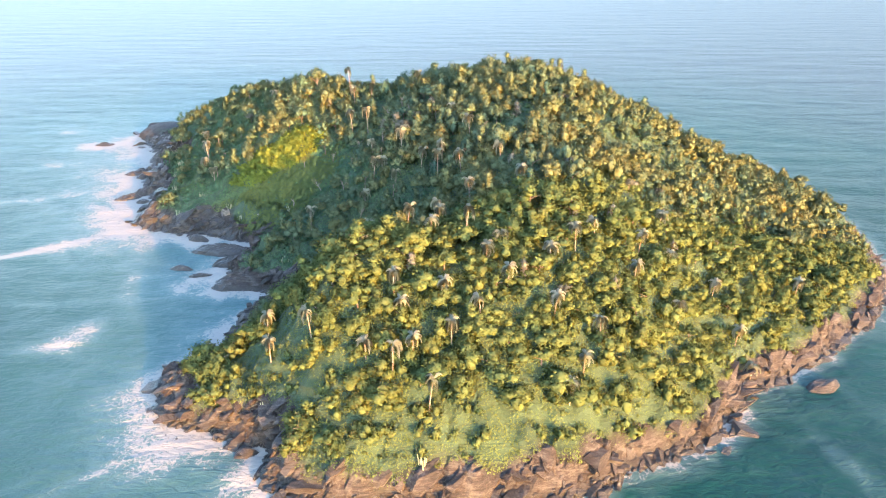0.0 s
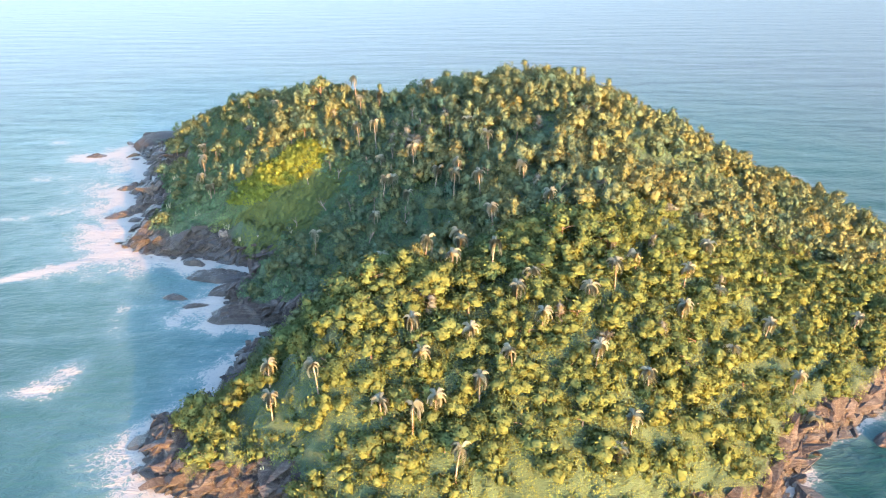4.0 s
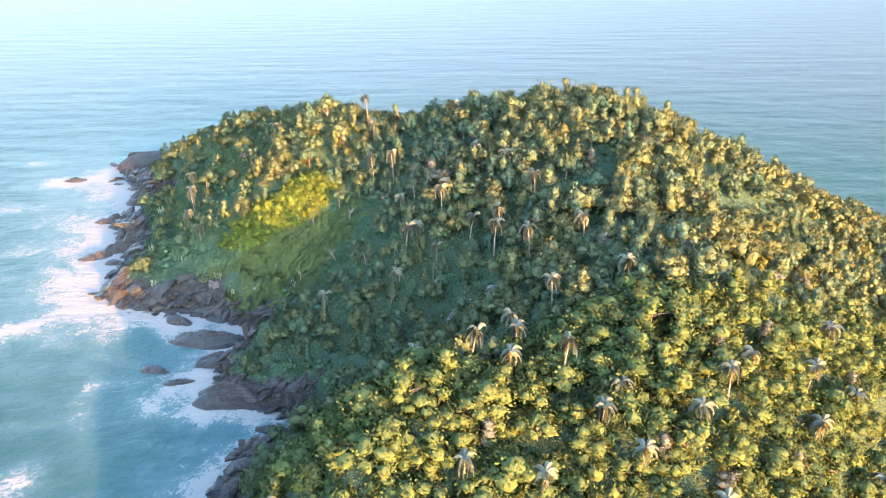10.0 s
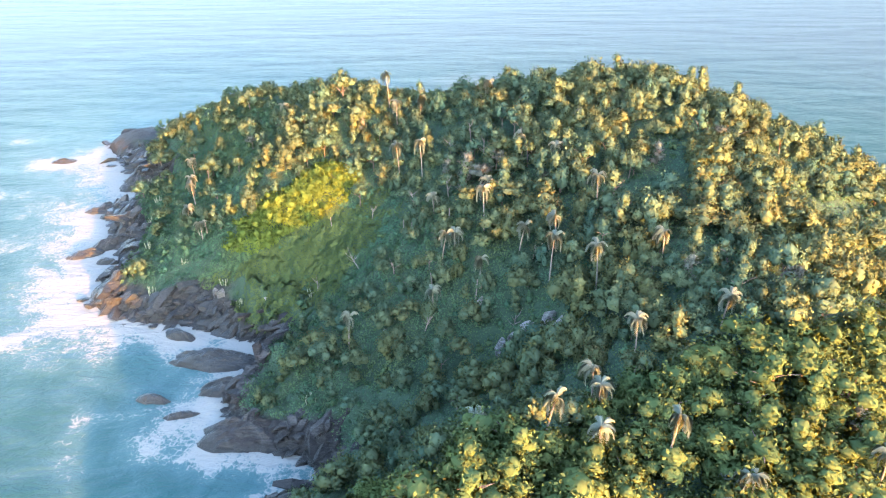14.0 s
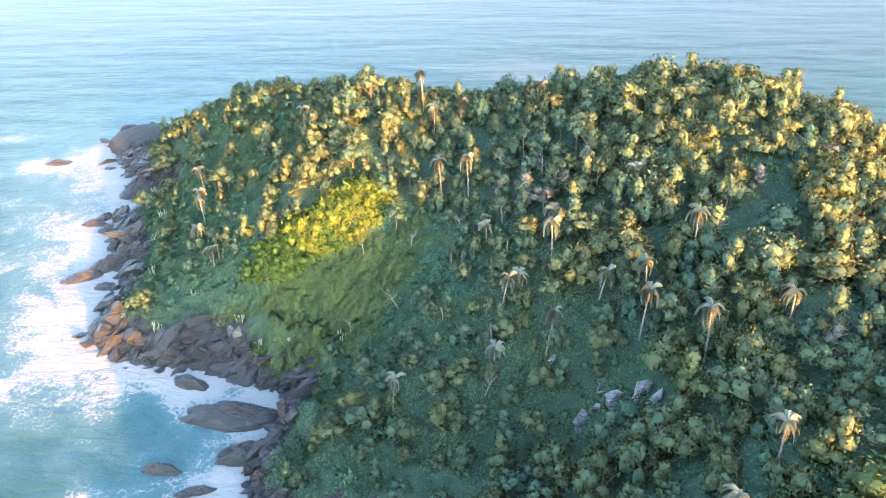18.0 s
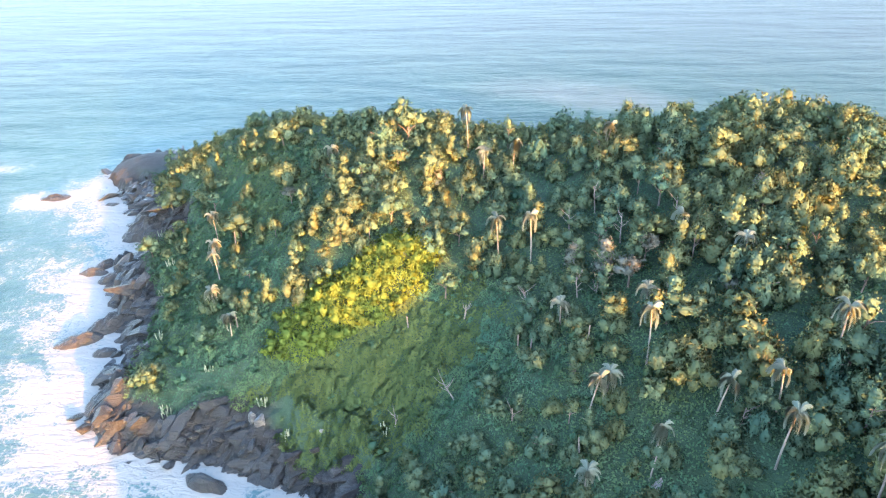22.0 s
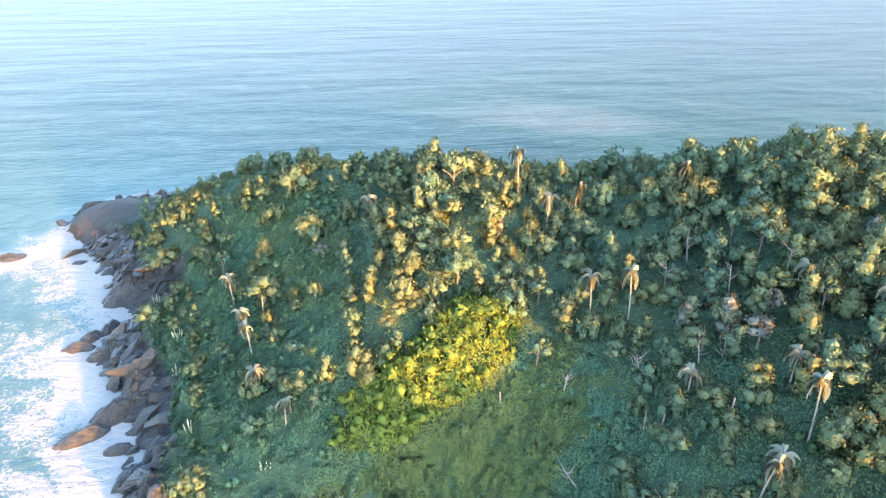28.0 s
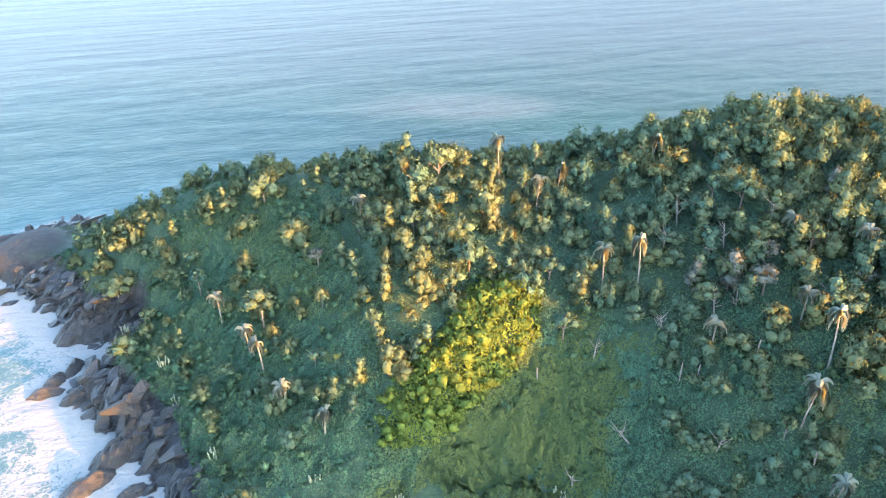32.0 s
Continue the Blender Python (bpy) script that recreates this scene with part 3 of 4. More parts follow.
def tree_lobes(kind, gen):
    """Lobes of one crown about 6 m wide on a tree about 7 m tall."""
    lobes = []
    if kind == "round":
        for k in range(5):
            a, r = k * 1.26 + gen.uniform(-0.4, 0.4), gen.uniform(1.1, 1.9)
            lobes.append((r * math.cos(a), r * math.sin(a), gen.uniform(3.0, 4.3), gen.uniform(1.2, 1.7), gen.uniform(0.8, 1.0)))
        lobes.append((0, 0, 4.3, 1.8, 0.9))
    elif kind == "tall":
        for i in range(6):
            a, r = gen.uniform(0, 6.28), gen.uniform(0.3, 1.3) * (1 - 0.1 * i)
            lobes.append((r * math.cos(a), r * math.sin(a), 1.5 + 1.0 * i, gen.uniform(1.1, 1.6) * (1 - 0.05 * i), gen.uniform(0.9, 1.1)))
    elif kind == "open":
        for k in range(8):
            a, r = k * 0.785 + gen.uniform(-0.4, 0.4), gen.uniform(0.5, 2.6)
            lobes.append((r * math.cos(a), r * math.sin(a), gen.uniform(4.4, 5.8) - 0.1 * r * r, gen.uniform(0.8, 1.35), gen.uniform(0.5, 0.75)))
    elif kind == "draped":
        for k in range(7):
            a, r = k * 0.9 + gen.uniform(-0.5, 0.5), gen.uniform(0.6, 2.0)
            lobes.append((r * math.cos(a), r * math.sin(a), gen.uniform(1.8, 3.8) - 0.3 * r, gen.uniform(0.95, 1.45), gen.uniform(1.2, 1.9)))
        lobes.append((0, 0, 3.6, 1.5, 1.1))
    return lobes


def trunk_arrays(height, gen, lean=0.3, radius=0.16):
    bend = gen.normal(size=2) * lean
    zs = np.linspace(-0.8, height, 6)
    p = np.stack([bend[0] * (zs / height) ** 2, bend[1] * (zs / height) ** 2, zs], 1)
    v, f = tube(p, np.linspace(radius * 1.3, radius * 0.5, 6), 6)
    for _ in range(4):
        a, z0 = gen.uniform(0, 6.28), gen.uniform(0.5, 0.85) * height
        q = np.array([[0, 0, z0], [0.8 * math.cos(a), 0.8 * math.sin(a), z0 + 0.8], [1.7 * math.cos(a), 1.7 * math.sin(a), z0 + 1.3]])
        q[:, :2] += bend * (z0 / height) ** 2
        v2, f2 = tube(q, [radius * 0.55, radius * 0.4, radius * 0.2], 5)
        f = np.concatenate([f, f2 + len(v)])
        v = np.concatenate([v, v2])
    return v, f


KINDS = ["round", "draped", "tall", "open", "draped", "round", "draped", "tall"]
CROWNS, FAR_CROWNS, TRUNKS = [], [], []
for i, kind in enumerate(KINDS):
    gen = np.random.default_rng(100 + i)
    CROWNS.append(crown_arrays(tree_lobes(kind, gen), 48, 0.19, gen, 0.8 if kind == "draped" else 0.4))
    gen = np.random.default_rng(150 + i)
    FAR_CROWNS.append(crown_arrays(tree_lobes(kind, gen), 24, 0.27, gen, 0.8 if kind == "draped" else 0.4))
    TRUNKS.append(trunk_arrays(5.2 if kind in ("open", "tall") else 3.8, gen))
BUSHES = []
for i in range(6):
    gen = np.random.default_rng(200 + i)
    lobes = [(gen.normal() * 0.55, gen.normal() * 0.55, gen.uniform(0.3, 1.1), gen.uniform(0.75, 1.1), gen.uniform(0.7, 1.1)) for _ in range(2)]
    BUSHES.append(crown_arrays(lobes, 42, 0.2, gen))


def joined(name, shapes, places, materials):
    """One object out of many plants: places are (shape, x, y, z, turn, width, height, tint, material)."""
    vs, ts, qs, ss, ps, mt, mq, at = [], [], [], [], [], [], [], 0
    for shape, x, y, z, turn, wide, tall, shade, mat in places:
        v, t, q, s, lit = shapes[shape]
        c, n = math.cos(turn), math.sin(turn)
        m = np.array([[c * wide, -n * wide, 0], [n * wide, c * wide, 0], [0, 0, tall]])
        r = np.array([[c, -n, 0], [n, c, 0], [0, 0, 1]])
        vs.append(v @ m.T + [x, y, z])
        ss.append(s @ r.T)
        ts.append(t + at)
        qs.append(q + at)
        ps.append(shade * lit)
        mt.append(np.full(len(t), mat))
        mq.append(np.full(len(q), mat))
        at += len(v)
    faces = [f for f in (np.concatenate(ts), np.concatenate(qs)) if len(f)]
    return mesh_object(name, np.concatenate(vs), faces, materials, False, np.concatenate(mt + mq),
                       [("soft", "FLOAT_VECTOR", np.concatenate(ss)), ("plant_shade", "FLOAT", np.concatenate(ps))])


def scatter(step, gen):
    """Places about step metres apart all over the island, with ground height and distance from the shore."""
    x, y = np.meshgrid(np.arange(-200, 185, step), np.arange(100, 455, step))
    x = (x + gen.uniform(-0.48, 0.48, x.shape) * step).ravel()
    y = (y + gen.uniform(-0.48, 0.48, y.shape) * step).ravel()
    d = inland(x, y)
    x, y, d = x[d > 4], y[d > 4], d[d > 4]
    return x, y, soil(x, y, d), d


gen = np.random.default_rng(11)
tx, ty, tz, td = scatter(5.0, gen)
nw = oval(tx, ty, -108, 335, 26, 50, 12) < 1
bowl = oval(tx, ty, -38, 246, 44, 25, 25) < 1
keep = (td > green_edge(tx, ty) + 2.0) & (~open_slope(tx, ty) | nw) & (~nw | (gen.random(len(tx)) < 0.4)) & (~bowl | (gen.random(len(tx)) < 0.8))
hidden = ((ty > 372) & (tx > -95)) | (ty > 412) | ((tx > 60) & (ty > 340))
keep &= ~hidden | (gen.random(len(tx)) < 0.3)
keep &= value_noise(tx, ty, 15, 131, 2) > -0.5
tx, ty, tz, td = tx[keep], ty[keep], tz[keep], td[keep]
order = gen.permutation(len(tx))
forest, trees = [], []
for i in order:
    x, y = tx[i], ty[i]
    big = 0.5 + 0.5 * value_noise(np.array(x), np.array(y), 18, 71, 2)
    size = 1.32 * (gen.uniform(0.5, 0.9) + 0.6 * big)
    if x > 60:
        size *= 0.86
    if ty[i] > 200 and tx[i] < -20:
        size *= 0.7 if oval(x, y, -108, 335, 26, 50, 12) < 1 or oval(x, y, -38, 246, 44, 25, 25) < 1 else 0.85
    if oval(x, y, -22, 190, 18, 12) < 1:
        size *= 0.72
    shape = int(gen.integers(len(KINDS)))
    tall = size * gen.uniform(0.8, 1.15)
    if golden(np.array(x), np.array(y)):
        size, tall = size * 1.2, tall * 0.85
    row = (shape, x, y, tz[i] - 0.3, gen.uniform(0, 6.28), size, tall, gen.random(), int(golden(np.array(x), np.array(y))))
    (trees if len(trees) < 280 and 118 < y < 345 and x < 110 else forest).append(row)
forest = [(r[0] + (len(KINDS) if r[1] > 70 or r[2] > 335 else 0), *r[1:]) for r in forest]
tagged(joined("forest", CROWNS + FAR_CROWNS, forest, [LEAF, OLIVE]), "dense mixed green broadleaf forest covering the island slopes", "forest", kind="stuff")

CROWN_MESH, TRUNK_MESH = [], []
for (v, t, q, s, lit), (v2, f2) in zip(CROWNS, TRUNKS):
    ob = mesh_object("crown", v, [t, q], [LEAF], False, None, [("soft", "FLOAT_VECTOR", s), ("plant_shade", "FLOAT", 0.5 * lit)])
    CROWN_MESH.append(ob.data)
    bpy.data.objects.remove(ob)
    ob = mesh_object("trunk", v2, [f2], [BARK], True)
    TRUNK_MESH.append(ob.data)
    bpy.data.objects.remove(ob)
TREE_LABEL = {"round": "rounded green broadleaf tree in the island forest", "tall": "tall narrow green tree rising from the forest",
              "open": "green tree with an open umbrella crown", "draped": "yellow-green tree draped in creepers"}


OLIVE_MESH = []
for me in CROWN_MESH:
    me = me.copy()
    me.materials[0] = OLIVE
    OLIVE_MESH.append(me)


def tree(shape, x, y, z, turn, wide, tall, label=""):
    root = new("tree")
    root.matrix_world = Matrix.LocRotScale((x, y, z), Euler((0, 0, turn)), (wide, wide, tall))
    new("trunk", TRUNK_MESH[shape]).parent = root
    new("crown", (OLIVE_MESH if golden(np.array(x), np.array(y)) else CROWN_MESH)[shape]).parent = root
    return tagged(root, label or TREE_LABEL[KINDS[shape]], "tree", "forest trees")


for shape, x, y, z, turn, wide, tall, shade, mat in trees:
    tree(shape, x, y, z, turn, wide, tall)

GREY_MESH = []
for shape in (2, 3):
    me = CROWN_MESH[shape].copy()
    me.materials[0] = GREY_LEAF
    GREY_MESH.append(me)
for i, (x, y, wide, tall) in enumerate([(-19, 276, 1.5, 1.3), (-15, 271, 1.4, 1.2), (-24, 280, 1.2, 1.1), (-11, 276, 1.3, 1.2), (20, 155, 1.0, 0.9), (14, 166, 1.0, 0.9), (36, 178, 1.0, 0.9), (30, 152, 0.9, 0.8),
                                        (48, 184, 1.0, 1.0), (-30, 168, 1.1, 0.9), (66, 182, 0.9, 0.9), (58, 206, 1.0, 0.9), (-8, 158, 1.0, 0.8), (40, 210, 1.1, 1.0), (22, 214, 1.0, 0.9), (70, 214, 1.0, 0.9),
                                        (28, 262, 1.0, 0.9), (46, 270, 1.0, 0.9), (-52, 318, 1.0, 1.0), (-92, 330, 0.9, 0.9), (12, 284, 1.0, 1.0), (84, 198, 0.9, 0.8), (44, 158, 0.9, 0.9), (0, 262, 0.9, 0.9)]):
    root = new("tree")
    root.matrix_world = Matrix.LocRotScale((x, y, float(soil(np.array(float(x)), np.array(float(y))))), Euler((0, 0, 2.1 * i)), (wide, wide, tall))
    new("trunk", TRUNK_MESH[2 + i % 2]).parent = root
    new("crown", GREY_MESH[i % 2]).parent = root
    tagged(root, "dry greyish-brown feathery tree among greener crowns", "tree", "dry grey trees")

# the taller trees that stand out of the low growth: place, width of the crown, height of its middle
STANDING_WEST = [(-100, 361, 9, 7), (-95, 341, 10, 7), (-108, 344, 5.5, 5.4), (-120, 348, 6.5, 6), (-107, 329, 9.5, 6), (-142, 369, 10, 5.5), (-129, 371, 5, 5.2), (-86, 342, 6.5, 6),
                 (-82, 329, 5.2, 5.3), (-75, 304, 6.7, 6), (-68, 303, 5.6, 5.4), (-79, 316, 5, 5), (-66, 331, 11, 9.5), (-60, 334, 9, 9), (-54, 319, 9.5, 7), (-63, 306, 8, 6.5), (-54, 298, 9, 6),
                 (-48, 303, 6.5, 6), (-50, 286, 6.5, 5.5), (-94, 317, 3.9, 4.5), (-86, 304, 3.9, 4.4), (-108, 301, 7, 5.5), (-100, 296, 3.4, 4), (-93, 295, 3.3, 4), (-103, 311, 3.6, 4.3),
                 (-46, 314, 5, 5), (-59, 297, 6, 5), (-87, 326, 5.5, 5.4), (-71, 320, 6, 5.6), (-72, 311, 5, 5)]
STANDING_NORTH = [(-13, 250, 7.4, 6.5), (-2, 251, 5, 5.5), (0, 245, 5, 5.5), (-3, 273, 5.6, 6.5), (-5, 260, 5.3, 6), (7, 273, 7, 7), (4, 266, 5.5, 6.5), (-15, 237, 4.4, 4.7), (-29, 247, 4.3, 4.7),
                  (-27, 321, 6.4, 7), (-18, 316, 5, 6), (-10, 312, 7, 7.5), (3, 306, 6, 7), (8, 299, 8, 8), (4, 319, 6.4, 8), (-26, 268, 3.3, 4.1), (-3, 236, 5.6, 5.4), (19, 285, 6.2, 7.5),
                  (16, 267, 5.7, 7), (27, 282, 6.3, 7.5), (20, 257, 5.5, 7), (32, 290, 6.6, 8), (8, 240, 5, 6), (-8, 297, 5, 6.5), (12, 281, 5.4, 7), (-34, 318, 4.8, 5.5), (-31, 307, 4, 5),
                  (-15, 307, 4.5, 6), (-29, 277, 4, 4.6)]
for i, (x, y, wide, high) in enumerate(STANDING_WEST + STANDING_NORTH):
    shape = (0, 4, 6, 3, 5)[i % 5] if wide > 4.2 else (0, 5)[i % 2]
    tree(shape, x, y, float(soil(np.array(float(x)), np.array(float(y)))) - 0.3, 2.3 * i, wide / 5.6, high / 4.3,
         "low sunlit tree rising from the creepers of the slope" if wide < 4.2 else "sunlit broadleaf tree standing above its lower neighbours")


gen = np.random.default_rng(15)
bx, by, bz, bd = scatter(2.9, gen)
low = open_slope(bx, by) | (oval(bx, by, -38, 246, 44, 25, 25) < 1)
sunny = golden(bx, by)
keep = (bd > green_edge(bx, by)) & (sunny | (gen.random(len(bx)) < np.where(low, 0.85, 0.35))) & (oval(bx, by, -172, 424, 17, 19) > 1.0) & (oval(bx, by, -101, 272, 15, 4.5, 5) > 1)
keep &= (value_noise(bx, by, 8, 121, 2) > -0.25) & (oval(bx, by, -71, 289, 19, 7.5, 16) > 1) & ((by < 375) | ((bx < -95) & (by < 415))) & (bx < 120)
keep &= (oval(bx, by, -68, 271, 28, 14, 20) > 1) | (gen.random(len(bx)) < 0.3)
bushes = [(int(gen.integers(6)), bx[i], by[i], bz[i] + 0.2, gen.uniform(0, 6.28), w, w * gen.uniform(0.8, 1.5), gen.random(), int(sunny[i]))
          for i in np.flatnonzero(keep) for w in ((0.45 + 0.9 * gen.random() ** 2) * (1.3 if sunny[i] else 1.0),)]
tagged(joined("bushes", BUSHES, bushes, [SHRUB, OLIVE]), "waist-high to head-high green bushes between the trees", "bushes", kind="stuff")

gen = np.random.default_rng(16)
vx, vy = gen.uniform(-93, -48, 420), gen.uniform(278, 305, 420)
rim = np.minimum(oval(vx, vy, -71, 289, 19, 7.5, 16), oval(vx, vy, -61, 295, 9, 7))
vines = [(int(gen.integers(6)), x, y, z, gen.uniform(0, 6.28), w, w * gen.uniform(0.8, 1.2), gen.random(), 0)
         for x, y, z, r in zip(vx, vy, soil(vx, vy) + 0.55 * lump(vx, vy), rim) if r < 1.05 for w in (gen.uniform(1.0, 2.1) * (1.15 - 0.4 * r),)]
tagged(joined("vine_thicket", BUSHES, vines, [VINE]), "lumpy thicket smothered in bright yellow-green vines", "vines", kind="stuff")

gen = np.random.default_rng(12)
cx_, cy_ = gen.uniform(-200, 185, 1150000), gen.uniform(100, 455, 1150000)
cx_ = np.concatenate([cx_, gen.normal(-68, 17, 50000)])
cy_ = np.concatenate([cy_, gen.normal(272, 11, 50000)])
cx_ = np.concatenate([cx_, gen.normal(-112, 20, 70000)])
cy_ = np.concatenate([cy_, gen.normal(330, 32, 70000)])
cd_ = inland(cx_, cy_)
free = open_slope(cx_, cy_) | (oval(cx_, cy_, -38, 246, 44, 25, 25) < 1)
keep = (cd_ > green_edge(cx_, cy_) - 0.5) & (oval(cx_, cy_, -172, 424, 17, 19) > 1.0) & (oval(cx_, cy_, -90, 269, 8, 4, 20) > 1)
keep &= free | (gen.random(len(cx_)) < np.where(golden(cx_, cy_), 0.5, 0.38))
keep &= ((cx_ < -95) & (cy_ < 415)) | ((cy_ < 365) & ((cx_ < 60) | (cy_ < 330))) | (gen.random(len(cx_)) < 0.3)
cx_, cy_, cd_ = cx_[keep], cy_[keep], cd_[keep]
cl = lump(cx_, cy_)
slope_x, slope_y = (lump(cx_ + 0.4, cy_) - cl) / 0.4, (lump(cx_, cy_ + 0.4) - cl) / 0.4
ground_z = soil(cx_, cy_, cd_)
ground_x = (soil(cx_ + 3, cy_) - ground_z) / 3
ground_y = (soil(cx_, cy_ + 3) - ground_z) / 3
ways = np.stack([-slope_x - ground_x, -slope_y - ground_y, np.full_like(cl, 0.42)], 1)
ways /= np.linalg.norm(ways, axis=1)[:, None]
v, q = leaf_cards(np.stack([cx_, cy_, ground_z + cl * gen.uniform(0.7, 1.1, len(cl))], 1), ways, 0.24, 0.2, gen)
soft = ways + 0.2 * gen.normal(size=ways.shape)
soft /= np.linalg.norm(soft, axis=1)[:, None]
bright = (oval(cx_, cy_, -71, 289, 19, 7.5, 16) < 1 + 0.3 * value_noise(cx_, cy_, 9, 81, 2)) | (oval(cx_, cy_, -61, 295, 9, 7) < 1 + 0.2 * value_noise(cx_, cy_, 9, 82, 2))
olive = (oval(cx_, cy_, -66, 272, 30, 17, 20) < 0.85 + 0.5 * value_noise(cx_, cy_, 6, 85, 3)) | golden(cx_, cy_)
tone = np.clip(0.5 + 0.45 * value_noise(cx_, cy_, 7, 83, 3) + 0.4 * value_noise(cx_, cy_, 2.6, 84, 2), 0, 1)
under = mesh_object("undergrowth", v, [q], [SHRUB, VINE, OLIVE], False, np.where(bright, 1, np.where(olive, 2, 0)),
                    [("soft", "FLOAT_VECTOR", np.repeat(soft, 4, 0)), ("plant_shade", "FLOAT", np.repeat(tone, 4))])
tagged(under, "low green creepers, ferns and shrubs carpeting the slopes", "undergrowth", kind="stuff")


# ---- palms ----
def frond_mesh(name, length, arch, fall, seed):
    """An arching midrib with drooping leaflets on both sides, along +x."""
    gen = np.random.default_rng(seed)
    t = np.linspace(0, 1, 9)
    p = np.stack([length * (t - 0.28 * fall * t * t), 0 * t, arch * np.sin(t * 1.9) - fall * length * 0.75 * t ** 2.4], 1)
    v, f = tube(p, np.linspace(0.05, 0.015, 9), 4)
    quads, verts, soft, at = [f], [v], [np.tile([0, 0, 1.0], (len(v), 1))], len(v)
    for i in range(1, 31):
        s = i / 31
        c = np.array([np.interp(s, t, p[:, k]) for k in range(3)])
        reach = (0.25 + 0.75 * math.sin(math.pi * (0.12 + 0.8 * s))) * length * 0.30
        for side in (-1, 1):
            w = np.array([0.55 * reach, side * reach * 0.75, -reach * gen.uniform(0.35, 0.9)])
            b = np.array([0.07, 0, 0.02])
            verts.append(np.array([c - b, c + b, c + w * 0.6 + b + [0, 0, 0.12], c + w]))
            soft.append(np.tile([0.45, side * 0.4, 0.7], (4, 1)))
            quads.append(np.arange(4)[None] + at)
            at += 4
    vv = np.concatenate(verts)
    ob = mesh_object(name, vv, [np.concatenate(quads)], [FROND], False, None, [("soft", "FLOAT_VECTOR", np.concatenate(soft)), ("plant_shade", "FLOAT", np.full(len(vv), 0.4))])
    me = ob.data
    bpy.data.objects.remove(ob)
    return me


FRONDS = [frond_mesh("frond", 2.5, 1.0, 0.9, 1), frond_mesh("frond", 2.8, 0.8, 1.3, 2), frond_mesh("frond", 2.7, 0.4, 1.75, 3)]


def palm(height, seed):
    gen = np.random.default_rng(seed)
    root = new("palm_tree")
    bend = gen.normal(size=2) * 0.06 * height
    zs = np.linspace(-1.0, height, 9)
    sway = np.sign(zs) * (zs / height) ** 2
    v, f = tube(np.stack([bend[0] * sway, bend[1] * sway, zs], 1), np.linspace(0.20, 0.12, 9), 8)
    mesh_object("trunk", v, [f], [PALM_BARK], True, parent=root)
    top = Vector((bend[0], bend[1], height - 0.1))
    v, f = tube([top + Vector((0, 0, z)) for z in (-0.5, -0.1, 0.4, 0.8)], [0.15, 0.21, 0.17, 0.05], 8)
    mesh_object("crownshaft", v, [f], [FROND], True, None, [("soft", "FLOAT_VECTOR", np.tile([0, 0, 1.0], (len(v), 1)))], parent=root)
    for i in range(16):
        ob = new("frond", FRONDS[0 if i < 5 else 1 if i < 11 else 2])
        ob.parent = root
        # the sea wind keeps most fronds on the lee side
        turn = gen.uniform(0, 6.28) if i % 3 else 2.2 + gen.normal() * 0.7
        s = gen.uniform(0.75, 1.1)
        ob.matrix_basis = Matrix.LocRotScale(top + Vector((0, 0, 0.5 - 0.04 * i)), Euler((gen.normal() * 0.15, -0.35 + 0.035 * i, turn)), (s, s, s))
    return tagged(root, "slender pale-trunked palm with wind-swept drooping fronds", "palm tree", "island palms")


# palms: place and height of the crown above the soil
PALMS_FRONT = [(-12, 151, 7), (-10, 145, 6.5), (-32, 145, 9), (-46, 158, 7), (-43, 147, 7), (-18, 138, 5.5), (2, 140, 7), (0, 150, 7), (11, 160, 7), (16, 153, 7), (9, 144, 8),
               (27, 147, 7), (38, 145, 7), (35, 168, 8), (41, 173, 8.5), (55, 178, 7), (64, 190, 7), (51, 166, 7), (63, 176, 7), (76, 174, 7), (63, 162, 7), (80, 163, 7),
               (83, 157, 6), (108, 189, 7), (27, 160, 7), (-3, 127, 10), (29, 131, 7), (33, 137, 7), (-11.5, 134, 9)]
PALMS_SPUR = [(-7, 137, 7), (-10, 178, 9.5), (-3, 174, 7), (6, 170.5, 10.5), (-21, 181, 7), (-1, 184, 7), (8, 197, 8), (15, 164, 7), (23, 199, 7), (-1, 188, 8), (6, 221, 11.5),
              (-2, 231, 12), (9.6, 243, 12), (19, 222, 8), (-48, 234, 10.5), (-15.4, 253, 12), (-25.8, 247, 9.5), (-22.7, 249, 7), (-28, 236, 7), (-17, 238, 9), (-8, 240, 10), (0, 238, 9)]
PALMS_NORTH = [(-38.4, 291, 11.5), (-31.6, 288, 11.5), (-116, 335, 8), (-109, 312.5, 8.5), (-111, 319, 8.5), (-100, 290, 6), (-107, 300, 7), (-28, 268, 6), (-80, 333, 8.5), (-40.5, 318.5, 10.5),
               (-12, 315, 10), (-4, 277, 8), (4, 267, 8), (-33, 322, 9), (-14, 262, 8), (-44, 333, 12)]
PALM_KINDS = [palm(h, 300 + i) for i, h in enumerate((5.5, 7.0, 7.0, 8.5, 8.5, 10.0, 12.0))]
PALM_TALL = (5.5, 7.0, 7.0, 8.5, 8.5, 10.0, 12.0)
used = set()
for spot, (x, y, h) in enumerate(PALMS_FRONT + PALMS_SPUR + PALMS_NORTH):
    z = float(soil(np.array(float(x)), np.array(float(y))))
    best = min(range(7), key=lambda i: abs(PALM_TALL[i] - h) + 0.1 * ((spot + i) % 2))
    m = pose(x, y, z + h - PALM_TALL[best] if abs(PALM_TALL[best] - h) < 0.9 else z, 0, 0, (spot * 47) % 360 if spot % 4 == 0 else (spot * 13) % 50 - 25)
    if best in used:
        copy_thing(PALM_KINDS[best], m)
    else:
        PALM_KINDS[best].matrix_basis = m
        used.add(best)
